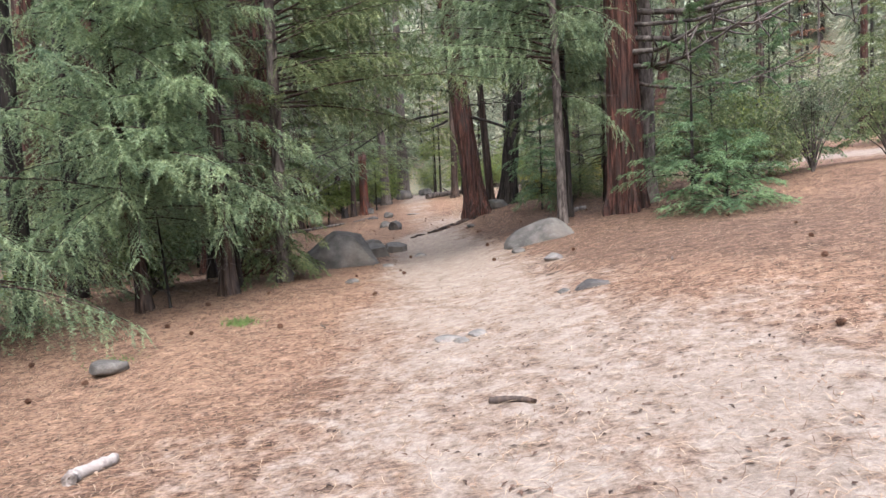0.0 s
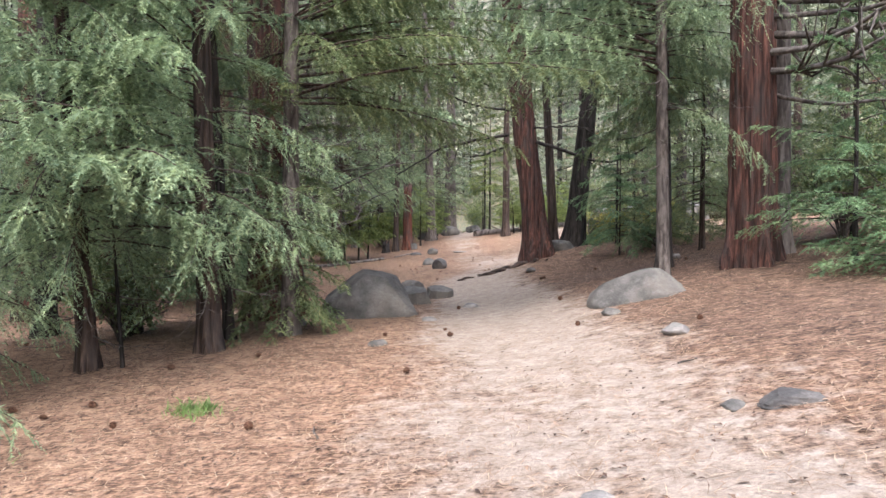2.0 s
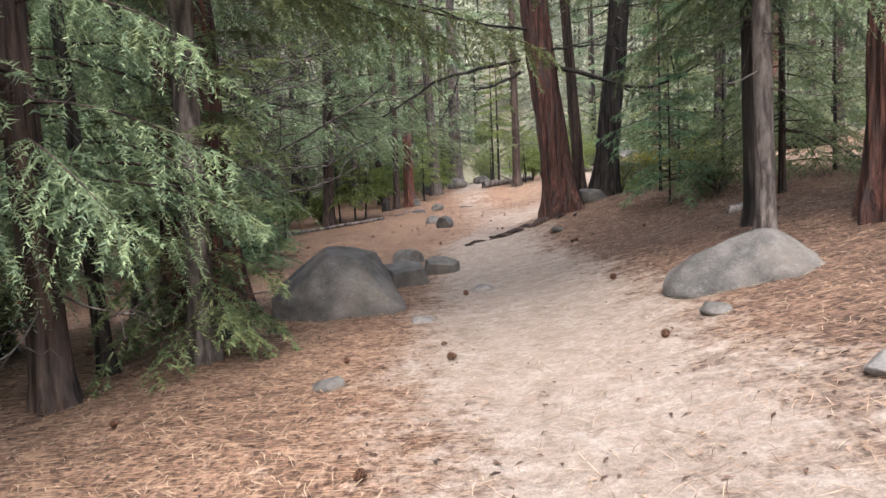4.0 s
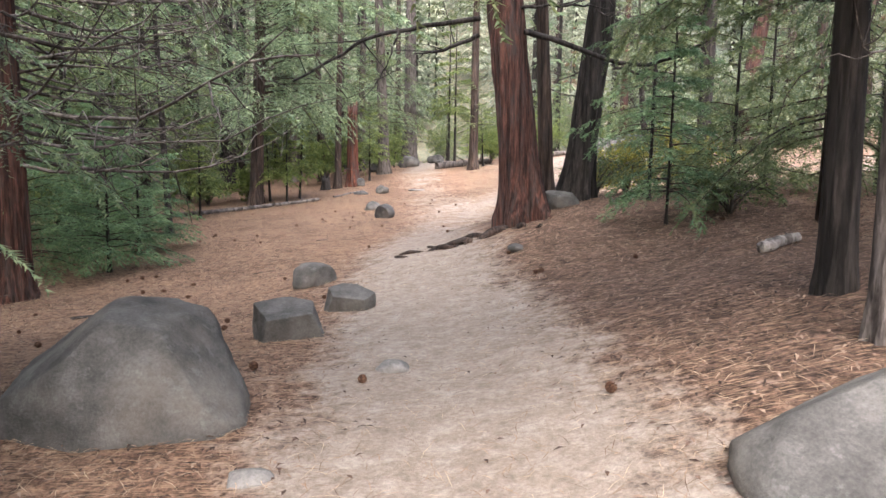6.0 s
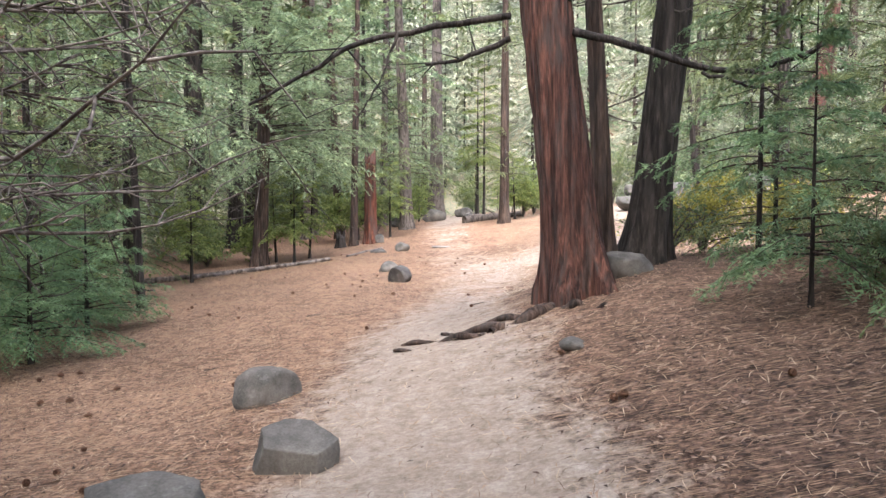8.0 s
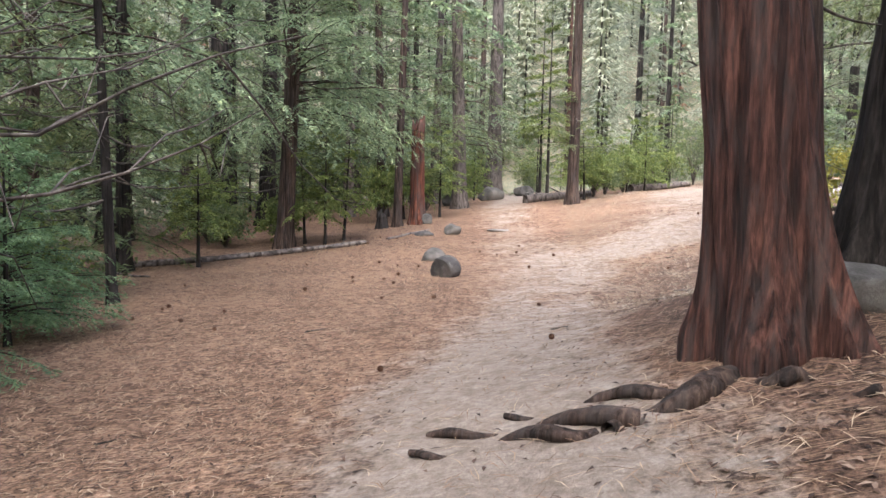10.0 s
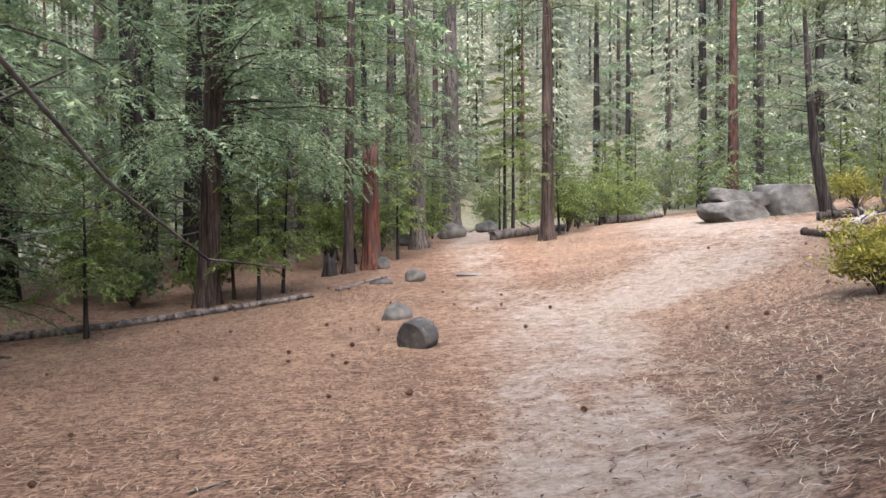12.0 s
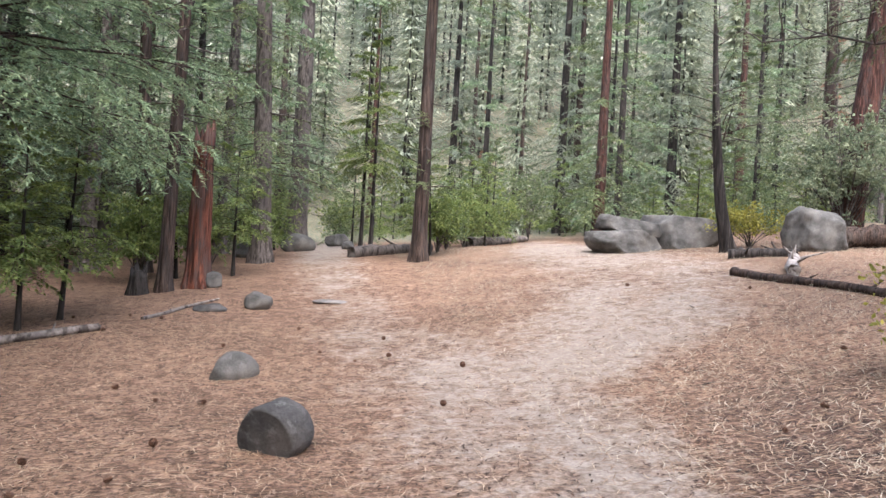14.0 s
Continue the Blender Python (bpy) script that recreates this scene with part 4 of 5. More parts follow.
for k, (x, y, H, r, mat, zb) in enumerate(WEST):
    near = y < 34
    tree("cedar_tree" if k % 2 else "pine_tree", "tall trunk with bare lower limbs and thin foliage above", x, y, H, r, mat, CEDAR_LEAF if k % 2 else FIR, 60 + k, furrow=0.12, lean=(0.02 * ((k * 7) % 5 - 2), 0),
         sides=32 if near else 18, rings=44 if near else 24,
         crowns=[dict(zb=zb * 0.75, L0=2.8, n=50, rise=0.0, droop=0.35, twigs=20, count=15, nl=0.14, nw=0.036), dict(HIGH_SHADE, zb=H * (0.4 if y > 26 else 0.75))] + LOW_BOUGHS.get(k, []),
         dead=[dict(zs=np.linspace(1.6, min(H * 0.6, 9), 22), L0=2.3, r=0.024, rise=0.05, hook=0.4, subs=4)], group="trees below the trail")
for k, (x, y, H, r) in enumerate([(-12.6, 33.5, 18, 0.2), (-11.6, 39.5, 19, 0.22), (-14.2, 29.0, 17, 0.2), (-13.4, 42.5, 20, 0.24), (-15.5, 36.5, 19, 0.2), (-8.9, 45.5, 18, 0.2), (-12.0, 21.0, 15, 0.16), (-6.6, 49.0, 17, 0.2)]):
    tree("fir_tree", "dense dark fir closing the lower wood", x, y, H, r, BARK_DARK, FIR, 300 + k, furrow=0.08, sides=16, rings=20,
         crowns=[dict(zb=0.8, L0=2.9, n=64, rise=0.0, droop=0.4, twigs=20, count=16, nl=0.14, nw=0.036, low=1.4), dict(HIGH_SHADE, zb=H * 0.35)],
         dead=[dict(zs=np.linspace(0.8, 3.0, 10), L0=2.2, r=0.02, subs=5)], group="trees below the trail")
tree("cedar_tree", "slim leaning cedar beside a red snag", -4.72, 36.35, 18, 0.14, BARK_BROWN, CEDAR_LEAF, 80, furrow=0.1, lean=(0.02, 0),
     crowns=[dict(zb=2.6, L0=1.9, n=40, rise=0.0, droop=0.4, twigs=16, count=16, nl=0.09, nw=0.016)], dead=[dict(zs=np.linspace(1.8, 6, 16), L0=1.8, r=0.018)])
tree("tree_snag", "broken red rotten snag with holes", -4.2, 36.9, 3.1, 0.24, RED_SNAG, FIR, 81, top=0.75, furrow=0.14, flare=0.3, sides=36, rings=40, category="dead tree")
tree("tree_snag", "grey bleached snag without bark", -7.4, 40.2, 7.0, 0.2, DEADWOOD, FIR, 82, top=0.45, furrow=0.16, sides=28, rings=30, lean=(0.03, 0),
     dead=[dict(zs=np.linspace(2, 6, 9), L0=1.0, r=0.02)], category="dead tree")
tree("tree_stump", "short dark broken stump", -5.15, 36.2, 0.5, 0.16, BARK_DARK, FIR, 83, top=0.85, flare=0.3, sides=20, rings=12, category="stump")
tree("cedar_tree", "reddish trunk with green sprays low on it", 0.72, 39.95, 20, 0.2, BARK_BROWN, CEDAR_LEAF, 84, furrow=0.1, sides=28, rings=34,
     crowns=[dict(zb=1.9, H=3.4, L0=1.4, n=16, rise=0.2, droop=0.3, taper=0.3, twigs=16, count=18, nl=0.08, nw=0.016), dict(zb=7, L0=2.6, n=36, **MID)],
     dead=[dict(zs=np.linspace(3, 8, 14), L0=1.6, r=0.016)])
for x, y in [(-0.45, 47.0), (-0.12, 46.6)]:
    tree("fir_sapling", "thin dark pole of a twin pair", x, y, 8, 0.08, BARK_DARK, SHRUB_LEAF, 85, sides=10, rings=14, crowns=[dict(zb=2.8, L0=1.4, n=26, **MID)])
tree("oak_tree", "small curved dark tree beside the boulders", 7.75, 37.2, 6.5, 0.16, BARK_DARK, PINE_LEAF, 87, lean=(-0.06, 0.0), curve=(-0.35, 0), furrow=0.08,
     crowns=[dict(zb=2.6, H=6.8, L0=1.9, n=26, rise=0.35, droop=0.3, twigs=16, count=18, nl=0.10, nw=0.02, taper=0.4)], dead=[dict(zs=np.linspace(1.8, 4, 10), L0=1.5, r=0.015)])
tree("cedar_tree", "large leaning red-barked cedar behind the boulders", 11.6, 38.2, 22, 0.36, BARK_RED, PINE_LEAF, 88, lean=(0.13, 0), furrow=0.14, sides=36, rings=44,
     crowns=[dict(zb=6, L0=3.4, n=40, **MID)], dead=[dict(zs=np.linspace(2.5, 7, 18), L0=2.4, r=0.025)])

tree("pine_tree", "tall pine with dark boughs hanging over the slope", 6.7, 28.3, 20, 0.2, BARK_DARK, CEDAR_LEAF, 110, furrow=0.1, sides=28, rings=34,
     crowns=[dict(zb=3.0, H=6.0, L0=3.7, n=26, rise=0.12, droop=0.35, azimuths=(175, 55), taper=0.2, low=1.0, **DENSE), dict(zb=6, L0=3.0, n=36, **MID)],
     dead=[dict(zs=np.linspace(3.2, 5.5, 9), L0=3.4, azimuth=(175, 45), r=0.03, rise=0.05, hook=0.3, subs=8)])

# far firs in the leaf colour paled for haze
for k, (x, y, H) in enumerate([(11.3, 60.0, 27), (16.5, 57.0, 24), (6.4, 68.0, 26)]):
    tree("fir_tree", "tall fir with a full crown, its green paled as by haze", x, y, H, 0.3, BARK_DARK, HAZE_LEAF, 120 + k, sides=14, rings=18,
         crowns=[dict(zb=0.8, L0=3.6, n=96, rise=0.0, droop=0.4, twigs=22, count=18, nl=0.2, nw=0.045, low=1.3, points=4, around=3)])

# ---- shrubs ----
def shrub(name, label, x, y, width, tall, leaf_mat, seed, stems=16, leaves=1500, size=0.035):
    """A leafy shrub: bent stems that fork, with leaves crowded on their outer parts."""
    rng = rnd(seed)
    root = new(name)
    root.matrix_world = on_ground(x, y)
    tagged(root, label, "shrub")
    pile, tips = Pile(), []
    for k in range(stems):
        az, out = rng.uniform(0, 2 * np.pi), width * 0.5 * rng.uniform(0.2, 1.0)
        top = np.array([np.cos(az) * out, np.sin(az) * out, tall * rng.uniform(0.45, 1.0) * (1 - 0.35 * out / width)])
        s = np.linspace(0, 1, 7)
        p = np.stack([top[0] * s, top[1] * s, top[2] * s ** 0.75 - 0.04 * (s == 0)], -1) + rng.normal(0, 0.02, (7, 3)) * s[:, None]
        pile.add(*tube(p, 0.014 * (1 - 0.75 * s), 4))
        for j in range(4):
            i = rng.integers(3, 7)
            w = rng.normal(0, 1, 3) * np.array([0.16, 0.16, 0.10]) * (width + tall) * 0.6 + np.array([0, 0, 0.05])
            q = p[i] + w * np.linspace(0, 1, 5)[:, None]
            q[:, 2] = np.maximum(q[:, 2], 0.03)
            pile.add(*tube(q, 0.006 * (1 - 0.7 * np.linspace(0, 1, 5)), 3))
            tips += [q[2], q[3], q[4]]
        tips += [p[5], p[6]]
    tips = np.array(tips)
    c = tips[rng.integers(0, len(tips), leaves)] + rng.normal(0, 0.07, (leaves, 3)) * np.array([1, 1, 0.7])
    c[:, 2] = np.maximum(c[:, 2], 0.03)
    d = rng.normal(0, 1, (leaves, 3)) + np.array([0, 0, 0.5])
    d /= np.linalg.norm(d, axis=1, keepdims=True)
    e = np.cross(d, rng.normal(0, 1, (leaves, 3)))
    e /= np.linalg.norm(e, axis=1, keepdims=True)
    ln = size * rng.uniform(0.7, 1.4, (leaves, 1))
    n = np.cross(d, e) * ln * 0.12
    v = np.stack([c, c + d * ln * 0.5 + e * ln * 0.3 + n, c + d * ln, c + d * ln * 0.5 - e * ln * 0.3 + n], 1).reshape(-1, 3)
    tagged(part_of("stemwork", pile.mesh("stemwork", TWIG), root), kind="stuff")
    part_of("leaves", mesh_of("leaves", v, np.arange(len(v)).reshape(-1, 4), leaf_mat, False), root)
    return root


shrub("shrub", "yellow-green leafy shrub beside the sandy slope", 3.62, 27.15, 0.95, 0.98, YELLOW_LEAF, 1, 24, 4200, 0.055)
shrub("shrub", "yellow-green shrub behind leaning trunks", 3.25, 22.6, 1.6, 1.15, YELLOW_LEAF, 2, 24, 4200, 0.055)
shrub("shrub", "yellow-green shrub behind leaning trunks", 4.6, 23.3, 1.6, 1.2, YELLOW_LEAF, 3, 24, 4200, 0.055)
shrub("shrub", "twiggy dull green shrub on the bank", 2.35, 21.2, 1.1, 0.8, CEDAR_LEAF, 4, 16, 1200, 0.04)
shrub("shrub", "sparse twiggy shrub on needle litter", 3.3, 17.6, 1.3, 0.7, CEDAR_LEAF, 5, 14, 700, 0.04)
shrub("shrub", "yellow-green shrub beside a curved tree", 9.0, 38.3, 1.8, 1.2, YELLOW_LEAF, 6, 18, 1800, 0.07)
shrub("shrub", "dull green shrub overhanging a boulder", 11.2, 37.8, 3.6, 3.7, PINE_LEAF, 7, 34, 8000, 0.09)
shrub("shrub", "dull green shrub overhanging a boulder", 12.6, 35.6, 2.6, 2.6, PINE_LEAF, 8, 28, 5000, 0.1)
for k, (x, y, w, tall) in enumerate([(5.5, 12.4, 1.7, 1.5), (6.9, 12.9, 2.0, 2.2), (8.6, 13.3, 2.2, 1.9), (10.2, 13.0, 2.0, 1.6), (4.9, 13.3, 1.4, 1.9)]):
    shrub("shrub", "tall leafy shrub at the top of the bank", x, y, w, tall, (CEDAR_LEAF, PINE_LEAF)[k % 2], 60 + k, 24, 3400, 0.055)
WOOD_EDGE = [(3.1, 46.0, 1.6, 2.2), (2.2, 44.5, 1.2, 1.5), (5.0, 49.0, 3.0, 2.4), (3.6, 51.0, 2.6, 2.2), (7.2, 52.0, 2.6, 3.6), (1.6, 42.5, 1.4, 1.9), (-7.6, 34.2, 1.5, 1.3),
             (-8.6, 32.8, 1.3, 1.2), (-5.6, 38.0, 1.6, 2.0), (-3.6, 43.6, 1.8, 2.2), (-4.6, 41.0, 1.6, 1.8), (-9.6, 33.8, 2.0, 2.2), (-1.0, 55, 2.5, 2.2), (-11.5, 28.6, 1.2, 0.9),
             (-10.5, 27.0, 2.2, 2.0), (-9.2, 25.6, 2.0, 1.8), (6.2, 15.6, 2.2, 2.0), (7.4, 16.5, 2.4, 2.4), (5.8, 13.2, 1.6, 1.6), (-5.0, 11.6, 1.4, 1.2), (-6.6, 9.0, 1.6, 1.1), (-5.4, 5.6, 1.4, 0.9)]
for k, (x, y, w, h) in enumerate(WOOD_EDGE):
    shrub("shrub", "green understorey shrub with small leaves", x, y, w, h, (SHRUB_LEAF, CEDAR_LEAF, SHRUB_LEAF)[k % 3], 20 + k, 22, 3400, 0.085 if y > 24 else 0.055)
for k, (x, y) in enumerate([(-6.55, 33.2), (-5.85, 32.75), (-5.6, 33.6), (-4.9, 38.3), (-3.7, 38.4), (3.3, 46.6), (1.2, 41.2), (-7.7, 29.6)]):
    tree("sapling", "thin dark bare sapling stem", x, y, 2.6 + 0.3 * (k % 3), 0.045, BARK_DARK, SHRUB_LEAF, 90 + k, sides=8, rings=10, lean=(0.05 * (k % 3 - 1), 0),
         crowns=[dict(zb=1.0, L0=0.95, n=26, twigs=14, count=14, nl=0.08, nw=0.034, taper=0.4)], category="sapling")


# ---- logs and fallen wood ----
def log(name, label, a, b, r, mat, seed, lift=0.6, knots=4):
    """A fallen log from a to b with broken stubs, lying on the ground."""
    rng = rnd(seed)
    t = np.linspace(0, 1, 22)
    x, y = a[0] + (b[0] - a[0]) * t, a[1] + (b[1] - a[1]) * t
    x, y = x + 0.5 * r * np.sin(t * 7 + seed), y + 0.5 * r * np.cos(t * 5 + seed)
    z = height(x, y)
    for _ in range(4):
        z[1:-1] = (z[:-2] + z[1:-1] + z[2:]) / 3
    p = np.stack([x, y, z + r * lift], -1)
    rad = r * (1 - 0.35 * t) * (1 + 0.08 * rng.normal(0, 1, 22))
    o = p[0].copy()
    o[2] = z[0]
    v, f = tube(p - o, rad, 12)
    v += rng.normal(0, r * 0.05, v.shape)
    pile = Pile()
    pile.add(v, f)
    for end, d in ((0, -1), (21, 1)):
        ring = v.reshape(22, 12, 3)[end]
        m = ring.mean(0) + rng.normal(0, r * 0.2, 3)
        inner = m + (ring - m) * 0.5 + rng.normal(0, r * 0.12, ring.shape)
        k = np.arange(12)
        pile.add(np.concatenate([ring, inner]), np.stack([k, (k + 1) % 12, (k + 1) % 12 + 12, k + 12], -1))
        pile.add(np.concatenate([inner, [m]]), np.stack([k, (k + 1) % 12, np.full(12, 12), np.full(12, 12)], -1)[:, [0, 1, 2, 2]])
    for k in range(knots):
        i = rng.integers(3, 20)
        w = rng.normal(0, 1, 3) * np.array([1, 1, 0.4]) * r * 2.0 + np.array([0, 0, r])
        pile.add(*tube(p[i] - o + w * np.linspace(0, 1, 4)[:, None], r * 0.28 * (1 - 0.7 * np.linspace(0, 1, 4)), 6))
    v, f = np.concatenate(pile.v), np.concatenate(pile.f)
    bm = bmesh.new()
    vs = [bm.verts.new(q) for q in v]
    for q in f:
        q = list(dict.fromkeys(q.tolist()))
        if len(q) > 2:
            bm.faces.new([vs[i] for i in q])
    me = bpy.data.meshes.new(name)
    bm.to_mesh(me)
    bm.free()
    me.materials.append(mat)
    me.polygons.foreach_set("use_smooth", np.full(len(me.polygons), True))
    ob = new(name, me)
    ob.location = o
    return tagged(ob, label, "log")


log("fallen_log", "long thin grey fallen log bordering the litter", (-9.8, 29.1), (-4.75, 32.45), 0.085, DEADWOOD, 1)
log("fallen_log", "short dark fallen log beside a curved tree", (6.65, 35.6), (8.0, 35.1), 0.13, BARK_DARK, 2)
log("fallen_log", "thin broken brown log lying on the slope", (5.45, 33.4), (5.75, 30.3), 0.09, BARK_BROWN, 3, knots=7)
log("fallen_log", "bleached grey branch leaning on a log", (6.0, 32.5), (7.5, 34.6), 0.11, BLEACHED, 4, 1.0, 6)
log("fallen_log", "thick brown fallen log under shrubs beside a boulder", (10.1, 36.75), (13.6, 36.0), 0.3, BARK_BROWN, 14, 0.85, 5)
log("fallen_log", "dark fallen log across the trail's far end", (-0.85, 41.8), (1.6, 43.6), 0.2, BARK_GREY, 5)
log("fallen_log", "grey fallen log at the wood's edge", (3.6, 47.2), (6.6, 50.5), 0.2, DEADWOOD, 6)
log("fallen_branch", "pale dry branch lying in the litter", (-4.35, 33.3), (-3.55, 35.3), 0.035, DEADWOOD, 7, knots=3)
log("wood_chunk", "pale weathered chunk of wood on the bank", (2.72, 15.45), (3.2, 15.7), 0.07, BLEACHED, 8, knots=1)
log("wood_chunk", "whitish chunk of dead wood on needles", (-2.12, 3.7), (-2.0, 3.98), 0.045, BLEACHED, 9, knots=0)
log("bark_piece", "curled dark strip of bark on sand", (0.24, 4.1), (0.5, 3.95), 0.024, BARK_BROWN, 10, knots=0)
log("fallen_branch", "dry stick on the litter", (-4.6, 17.0), (-3.9, 17.25), 0.02, TWIG, 11, knots=2)
log("fallen_branch", "dark twig beside a fallen log", (-9.4, 28.6), (-8.0, 28.2), 0.03, DEADWOOD, 12, knots=4)
for k, (x, y, a) in enumerate([(1.2, 8.2, 20), (2.4, 7.3, 70), (-1.3, 7.2, 110), (-0.2, 21.8, 15), (1.6, 24.6, 160), (-2.8, 22.6, 40), (1.9, 28.2, 20), (2.4, 15.9, 60), (0.9, 23.3, 10), (-3.2, 19.6, 30), (3.6, 31.4, 80)]):
    d = 0.16 + 0.05 * (k % 3)
    log("twig", "short dry twig on the ground", (x, y), (x + d * math.cos(radians(a)), y + d * math.sin(radians(a))), 0.009, TWIG, 30 + k, knots=1)


# ---- pine cones ----
def cone_mesh():
    pile = Pile()
    for k in range(60):
        q = k / 60
        az, z = k * 2.39996, 0.008 + 0.085 * q
        r = 0.036 * math.sin(math.pi * (0.12 + 0.82 * q)) ** 0.8
        o = np.array([math.cos(az), math.sin(az), 0.35 - 0.2 * q])
        s = np.array([-math.sin(az), math.cos(az), 0])
        b = np.array([math.cos(az) * r * 0.35, math.sin(az) * r * 0.35, z])
        tip = b + o * r * 0.8
        pile.add([b - s * 0.006, b + s * 0.006, tip + s * 0.009, tip - s * 0.009], [[0, 1, 2, 3]])
        pile.add([tip - s * 0.009, tip + s * 0.009, tip + s * 0.005 - [0, 0, 0.007], tip - s * 0.005 - [0, 0, 0.007]], [[0, 1, 2, 3]])
    v, f = tube([(0, 0, 0), (0, 0, 0.04), (0, 0, 0.095)], [0.012, 0.016, 0.004], 7)
    pile.add(v, f)
    return pile.mesh("pine_cone", CONE, False)


def scatter_cones():
    rng = rnd(77)
    me = cone_mesh()
    spots = []
    while len(spots) < 120:
        x, y = rng.uniform(-6.5, 5.5), rng.uniform(4, 34)
        if sandiness(x, y) > rng.uniform(0.1, 1.1) or (x > 1 and rng.uniform() < 0.6):
            continue
        spots.append((x, y))
    spots += [(1.55, 24.15), (2.4, 4.2), (-2.9, 26.7), (-3.6, 29.4)]
    for x, y in spots:
        ob = new("pine_cone", me)
        ob.matrix_world = on_ground(x, y, -0.03, rng.uniform(0, 360), rng.uniform(70, 110)) @ Matrix.Translation((0, 0, -0.045)) @ Matrix.Scale(rng.uniform(0.45, 0.8), 4)
        tagged(ob, "brown open pine cone lying on needle litter", "pine cone", "fallen pine cones")


scatter_cones()


# ---- litter ----
def strew(name, label, count, area, length, width, mat, seed, keep, rise=0.02, curl=0.06, up=0.0):
    """Thin blades strewn over the ground: two triangles each, bent in the middle."""
    rng = rnd(seed)
    x, y = rng.uniform(area[0], area[1], count), rng.uniform(area[2], area[3], count)
    ok = rng.uniform(0, 1, count) < keep(x, y)
    x, y = x[ok], y[ok]
    n = len(x)
    az, ln = rng.uniform(0, 2 * np.pi, n), length * rng.uniform(0.5, 1.2, n)
    d = np.stack([np.cos(az), np.sin(az)], -1)
    s = np.stack([-np.sin(az), np.cos(az)], -1) * (width / 2)
    bend_by = rng.normal(0, curl, n)[:, None] * ln[:, None]

    def place(xy, lift):
        return np.concatenate([xy, (height(xy[:, 0], xy[:, 1]) + lift)[:, None]], 1)
    c = np.stack([x, y], -1)
    e = c + d * ln[:, None]
    m = c + d * ln[:, None] * 0.5 + s / (width / 2) * bend_by
    lift = rng.uniform(0.002, rise, n)
    top = rng.uniform(0.3, 1.0, n) * up * ln
    v = np.stack([place(c, lift), place(m + s, lift + 0.006 + top * 0.6), place(m - s, lift + 0.006 + top * 0.6), place(e, rng.uniform(0.002, rise, n) + top)], 1).reshape(-1, 3)
    k = np.arange(n)[:, None] * 4
    f = np.concatenate([k + [[0, 1, 2]], k + [[2, 1, 3]]])
    ob = new(name, mesh_of(name, v, f, mat, False))
    tagged(ob, label, "litter", kind="stuff")


# fewer pale needles where the floor colour carries tree shade
strew("needle_litter", "fallen orange-brown pine needles strewn over the ground", 95000, (-7, 6, -0.5, 16), 0.16, 0.0038, NEEDLES, 1, lambda x, y: (1.0 - 0.80 * sandiness(x, y)) * (1.0 - 0.75 * shaded_litter(x, y)))
strew("needle_litter", "fallen orange-brown pine needles strewn over the ground", 80000, (-8, 6, 16, 33), 0.18, 0.0055, NEEDLES, 2, lambda x, y: (0.95 - 0.75 * sandiness(x, y)) * (1.0 - 0.6 * shaded_litter(x, y) * (x > 0)))
strew("bark_litter", "brown leaf and bark flakes on the ground", 52000, (-8, 7, 0, 36), 0.055, 0.02, CHIPS, 3, lambda x, y: 0.9 - 0.8 * sandiness(x, y), 0.012)
strew("bark_litter", "dark curled bark flakes and broken twigs in the needle litter", 34000, (-8, 6.5, 12, 34), 0.075, 0.017, CHIPS, 5, lambda x, y: 0.75 - 0.8 * sandiness(x, y), 0.02, 0.15, 0.05)
strew("dry_grass", "short straw-coloured dry grass on the slope", 70000, (0.3, 11, 21.5, 46), 0.13, 0.006, STRAW, 4, lambda x, y: 0.8 - 0.6 * sandiness(x, y), 0.01, 0.2, 0.45)


def tuft(x, y, w, n, seed, label):
    rng = rnd(seed)
    p = rng.normal(0, w * 0.35, (n, 2))
    d = rng.normal(0, 1, (n, 2)) * 0.06
    s = rng.normal(0, 1, (n, 2)) * 0.004
    h = rng.uniform(0.03, 0.1, n)
    flat = np.zeros(n)
    v = np.stack([np.c_[p - s, flat], np.c_[p + s, flat], np.c_[p + d, h]], 1).reshape(-1, 3)
    ob = new("grass_tuft", mesh_of("grass_tuft", v, np.arange(3 * n).reshape(-1, 3), GRASS, False))
    ob.matrix_world = on_ground(x, y)
    tagged(ob, label, "grass tuft", kind="stuff")


tuft(-2.4, 7.95, 0.3, 300, 1, "small patch of bright green grass on needles")
tuft(-3.4, 6.9, 0.3, 160, 4, "sparse green blades beside a stone")

# ---- the wood around: repeats of a few tall conifers ----
def template(name, label, seed, H, r, mat, leaf, zb, L0, n, dead_n):
    return tree(name, label, -30 - seed % 7, 6 + 4 * (seed % 9), H, r, mat, leaf, seed, furrow=0.1, sides=14, rings=18,
                crowns=[dict(zb=zb, L0=L0, n=n, rise=0.05, droop=0.35, twigs=15, count=12, nl=0.21, nw=0.058, points=4, around=3)],
                dead=[dict(zs=np.linspace(1.5, max(zb, 6), dead_n), L0=1.8, r=0.022, subs=2)], group="trees of the wood")


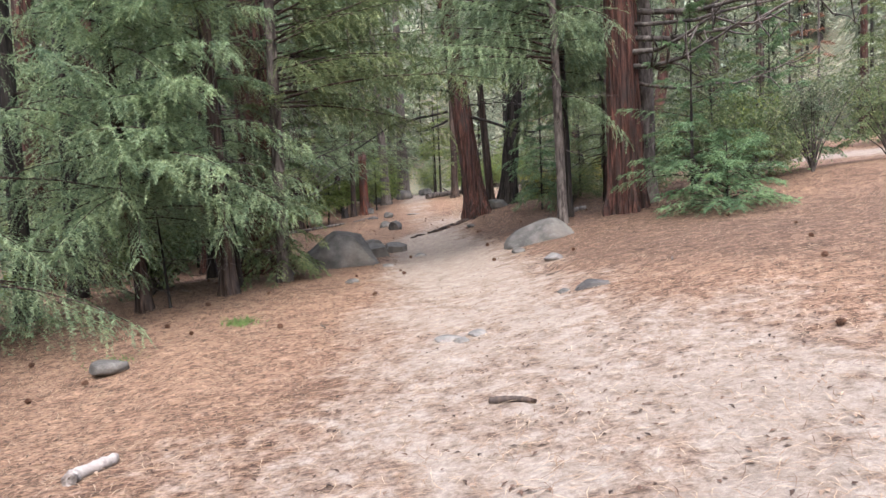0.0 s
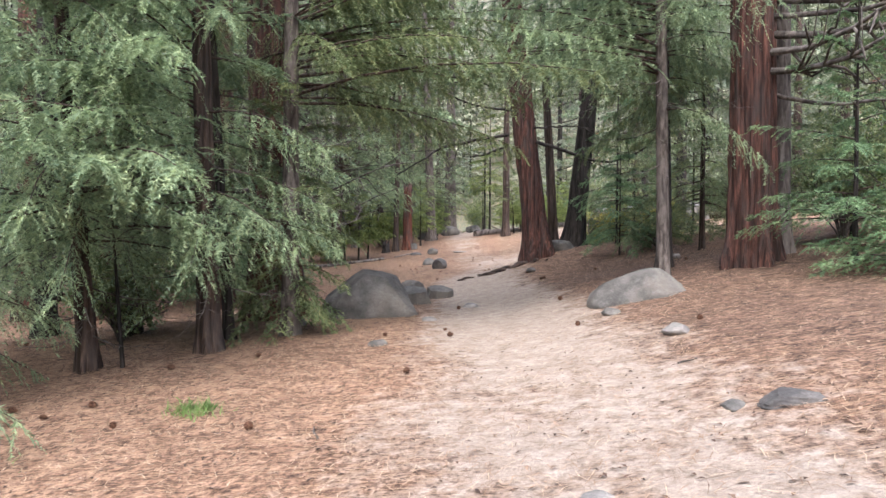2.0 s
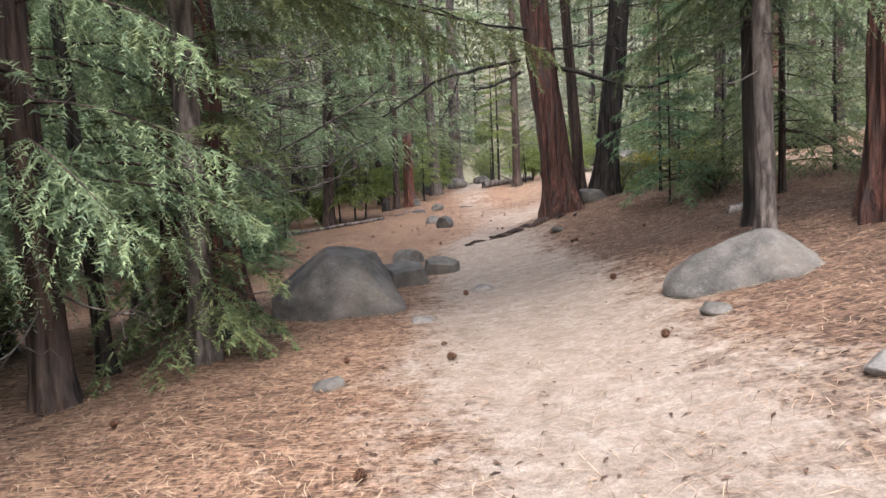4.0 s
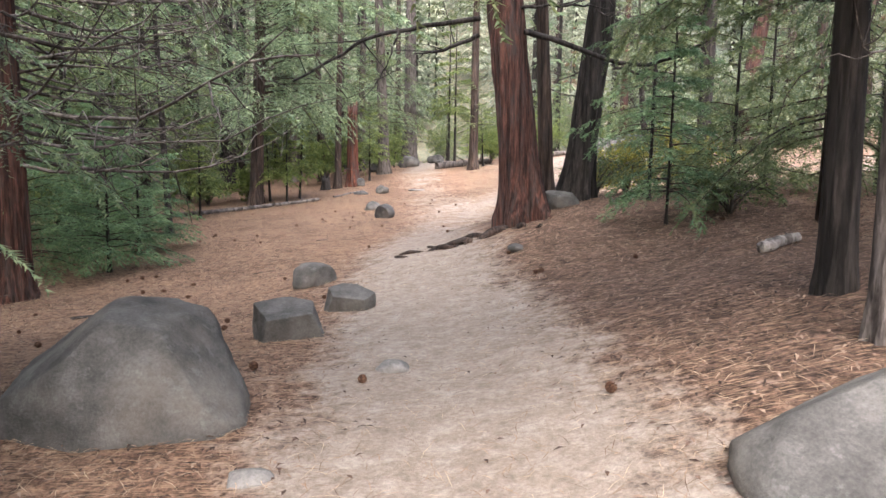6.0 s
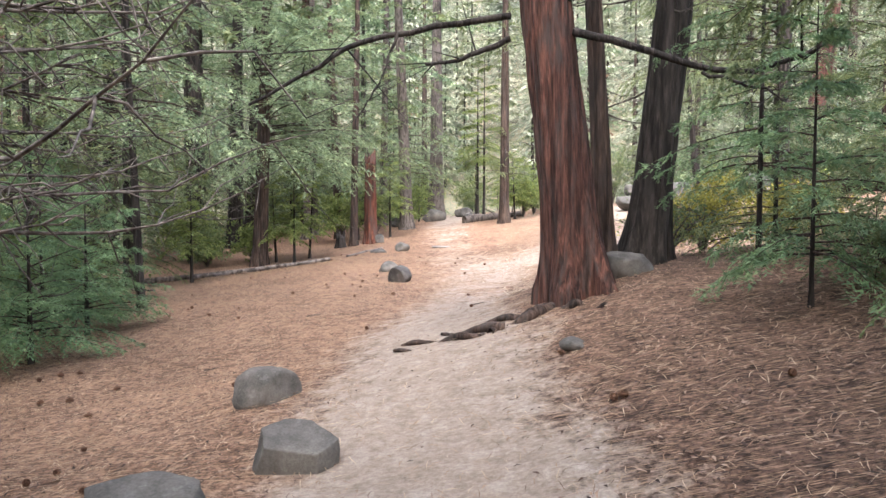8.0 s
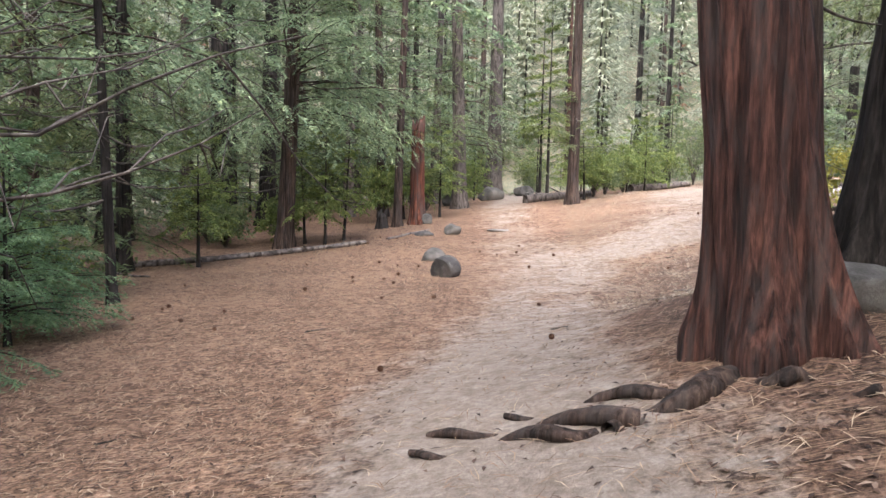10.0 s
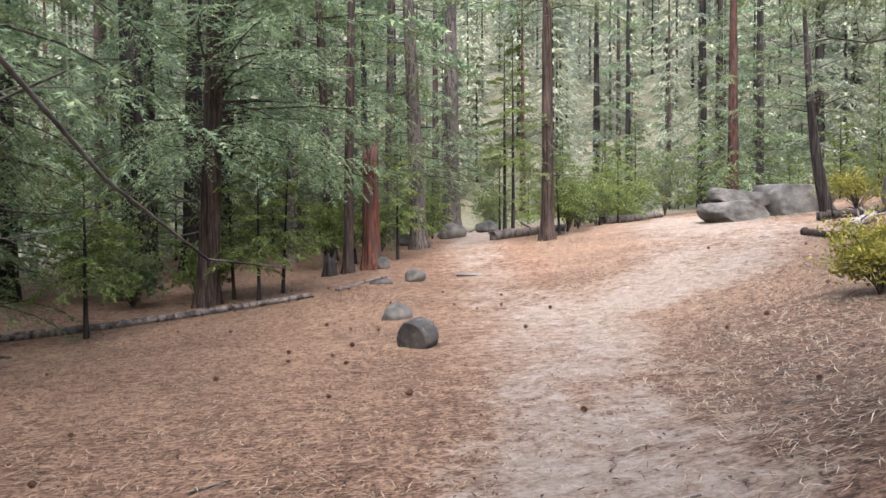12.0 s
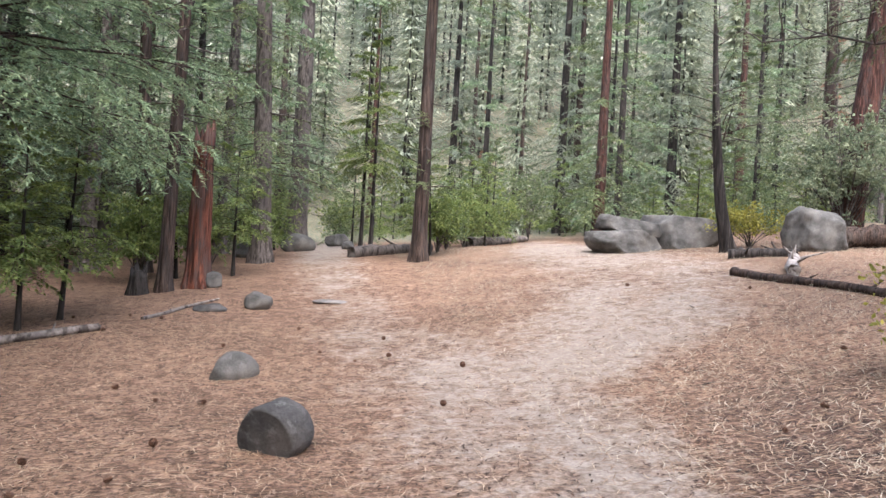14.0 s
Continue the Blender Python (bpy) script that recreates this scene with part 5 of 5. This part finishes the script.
KINDS = [template("fir_tree", "tall fir in the wood behind", 200, 20, 0.2, BARK_DARK, FIR, 1.0, 3.2, 52, 5),
         template("pine_tree", "tall pine with a bare lower trunk", 201, 24, 0.26, BARK_BROWN, PINE_LEAF, 3.5, 3.0, 46, 7),
         template("cedar_tree", "tall cedar with red bark in the wood", 202, 21, 0.3, BARK_RED, CEDAR_LEAF, 1.8, 3.0, 50, 6),
         template("fir_tree", "slim young fir in the wood", 203, 11, 0.1, BARK_DARK, CEDAR_LEAF, 0.4, 2.3, 46, 3),
         template("tree_snag", "dead standing tree with bare limbs", 204, 15, 0.17, BARK_GREY, DRY_LEAF, 7.0, 1.2, 12, 20)]


def open_ground(x, y):
    """True where the walk and its clearing are."""
    if -8.0 < x < 9.5 and -8 < y < 46:
        return True
    if -3.5 - (y - 46) * 0.02 < x < 9 and 46 <= y < 54:
        return True
    return x > 5 and 26 < y < 47 and x < 14


def plant_wood():
    rng = rnd(99)
    placed = []
    tries = 0
    while len(placed) < 84 and tries < 9000:
        tries += 1
        x, y = rng.uniform(-34, 36), rng.uniform(2, 84)
        if abs(x) > 9 + 0.62 * (y - 2) + 6 or open_ground(x, y) or (8 < x < 23 and y < 25) or (x > 8 and y < 42 and rng.uniform() < 0.75):
            continue
        if any((x - a) ** 2 + (y - b) ** 2 < 5.0 for a, b in placed):
            continue
        if x > -3 and y > 46 and rng.uniform() < 0.45:
            continue
        placed.append((x, y))
        kind = KINDS[rng.choice(5, p=[0.3, 0.22, 0.2, 0.2, 0.08])]
        copy_thing(kind, on_ground(x, y, 0, rng.uniform(0, 360)) @ Matrix.Scale(rng.uniform(0.8, 1.2), 4))


plant_wood()


def plant_understorey():
    """Bushy young conifers between the trunks at the clearing's far edge."""
    rng = rnd(321)
    kinds = [tree("fir_sapling", "bushy young conifer at the clearing's far edge", 4.2, 47.5, 3.4, 0.04, BARK_DARK, SHRUB_LEAF, 401, sides=8, rings=8, category="sapling", group="saplings at the clearing's edge",
                  crowns=[dict(zb=0.5, L0=1.15, n=30, rise=0.2, droop=0.35, twigs=14, count=11, nl=0.12, nw=0.034, taper=0.6, around=3)]),
             tree("fir_sapling", "slim dull green young fir at the clearing's far edge", -5.0, 51.5, 5.5, 0.06, BARK_DARK, CEDAR_LEAF, 402, sides=8, rings=8, category="sapling", group="saplings at the clearing's edge",
                  crowns=[dict(zb=0.6, L0=1.5, n=40, rise=0.1, droop=0.35, twigs=14, count=11, nl=0.14, nw=0.036, taper=0.75, around=3)])]
    spots = []
    while len(spots) < 64:
        x, y = rng.uniform(-16, 24), rng.uniform(40, 66)
        if (-4.5 < x < 9.5 and y < 46) or (-2.6 < x < -0.8 and y < 56) or (4.4 < x < 13 and y < 47.5) or (x < -4 and y > 60) or (y < 46 and -9 < x):
            continue
        if any((x - a) ** 2 + (y - b) ** 2 < 1.6 for a, b in spots):
            continue
        spots.append((x, y))
        copy_thing(kinds[int(rng.integers(0, 2))], on_ground(x, y, 0, rng.uniform(0, 360)) @ Matrix.Scale(rng.uniform(0.6, 1.25), 4))


plant_understorey()


def far_woods():
    """Conifers on the valley sides, farther than anyone walks: finer up the valley, coarser behind the start."""
    rng = rnd(123)
    blades, pile = [], Pile()
    for n, per, a0, a1, size in ((330, 1300, 38, 148, 0.42), (210, 170, 148, 398, 1.0)):
        ang, dist = np.radians(rng.uniform(a0, a1, n)), 56 + 105 * rng.uniform(0, 1, n) ** 1.25
        x, y = dist * np.cos(ang), 25 + dist * np.sin(ang)
        z = height(x, y)
        H = rng.uniform(14, 30, n)
        q = rng.uniform(0.06, 1, (n, per)) ** 0.9
        tier = np.round(q * H[:, None] / 0.9) * 0.9 / H[:, None]
        q = q * 0.45 + tier * 0.55
        a = rng.uniform(0, 2 * np.pi, (n, per))
        fan = 0.75 + 0.25 * np.sin(a * 5 + tier * 40 + x[:, None])
        rad = H[:, None] * rng.uniform(0.11, 0.18, (n, 1)) * (1 - np.clip(q, 0, 1)) ** 0.75 * rng.uniform(0.2, 1.05, (n, per)) * fan + 0.1
        p = np.stack([x[:, None] + rad * np.cos(a), y[:, None] + rad * np.sin(a), z[:, None] + H[:, None] * q], -1)
        o = np.stack([np.cos(a), np.sin(a), rng.normal(-0.45, 0.3, (n, per))], -1)
        s = np.stack([-np.sin(a), np.cos(a), rng.normal(0, 0.3, (n, per))], -1)
        w = rng.uniform(0.3, 0.75, (n, per, 1)) * size
        v = np.stack([p - s * w * 0.5, p + s * w * 0.5, p + o * w * 2.6], 2).reshape(-1, 3)
        blades.append(v)
        for k in range(n):
            pile.add(*tube([(x[k], y[k], z[k] - 0.5), (x[k], y[k], z[k] + H[k] * 0.95)], [0.2, 0.04], 6))
    v = np.concatenate(blades)
    tagged(new("far_woods", mesh_of("far_woods", v, np.arange(len(v)).reshape(-1, 3), HAZE_LEAF, False)), "dense conifer woods on the valley sides", "woods", kind="stuff")
    tagged(new("far_trunks", pile.mesh("far_trunks", BARK_DARK)), "dark trunks of distant conifers", "woods", kind="stuff")


far_woods()
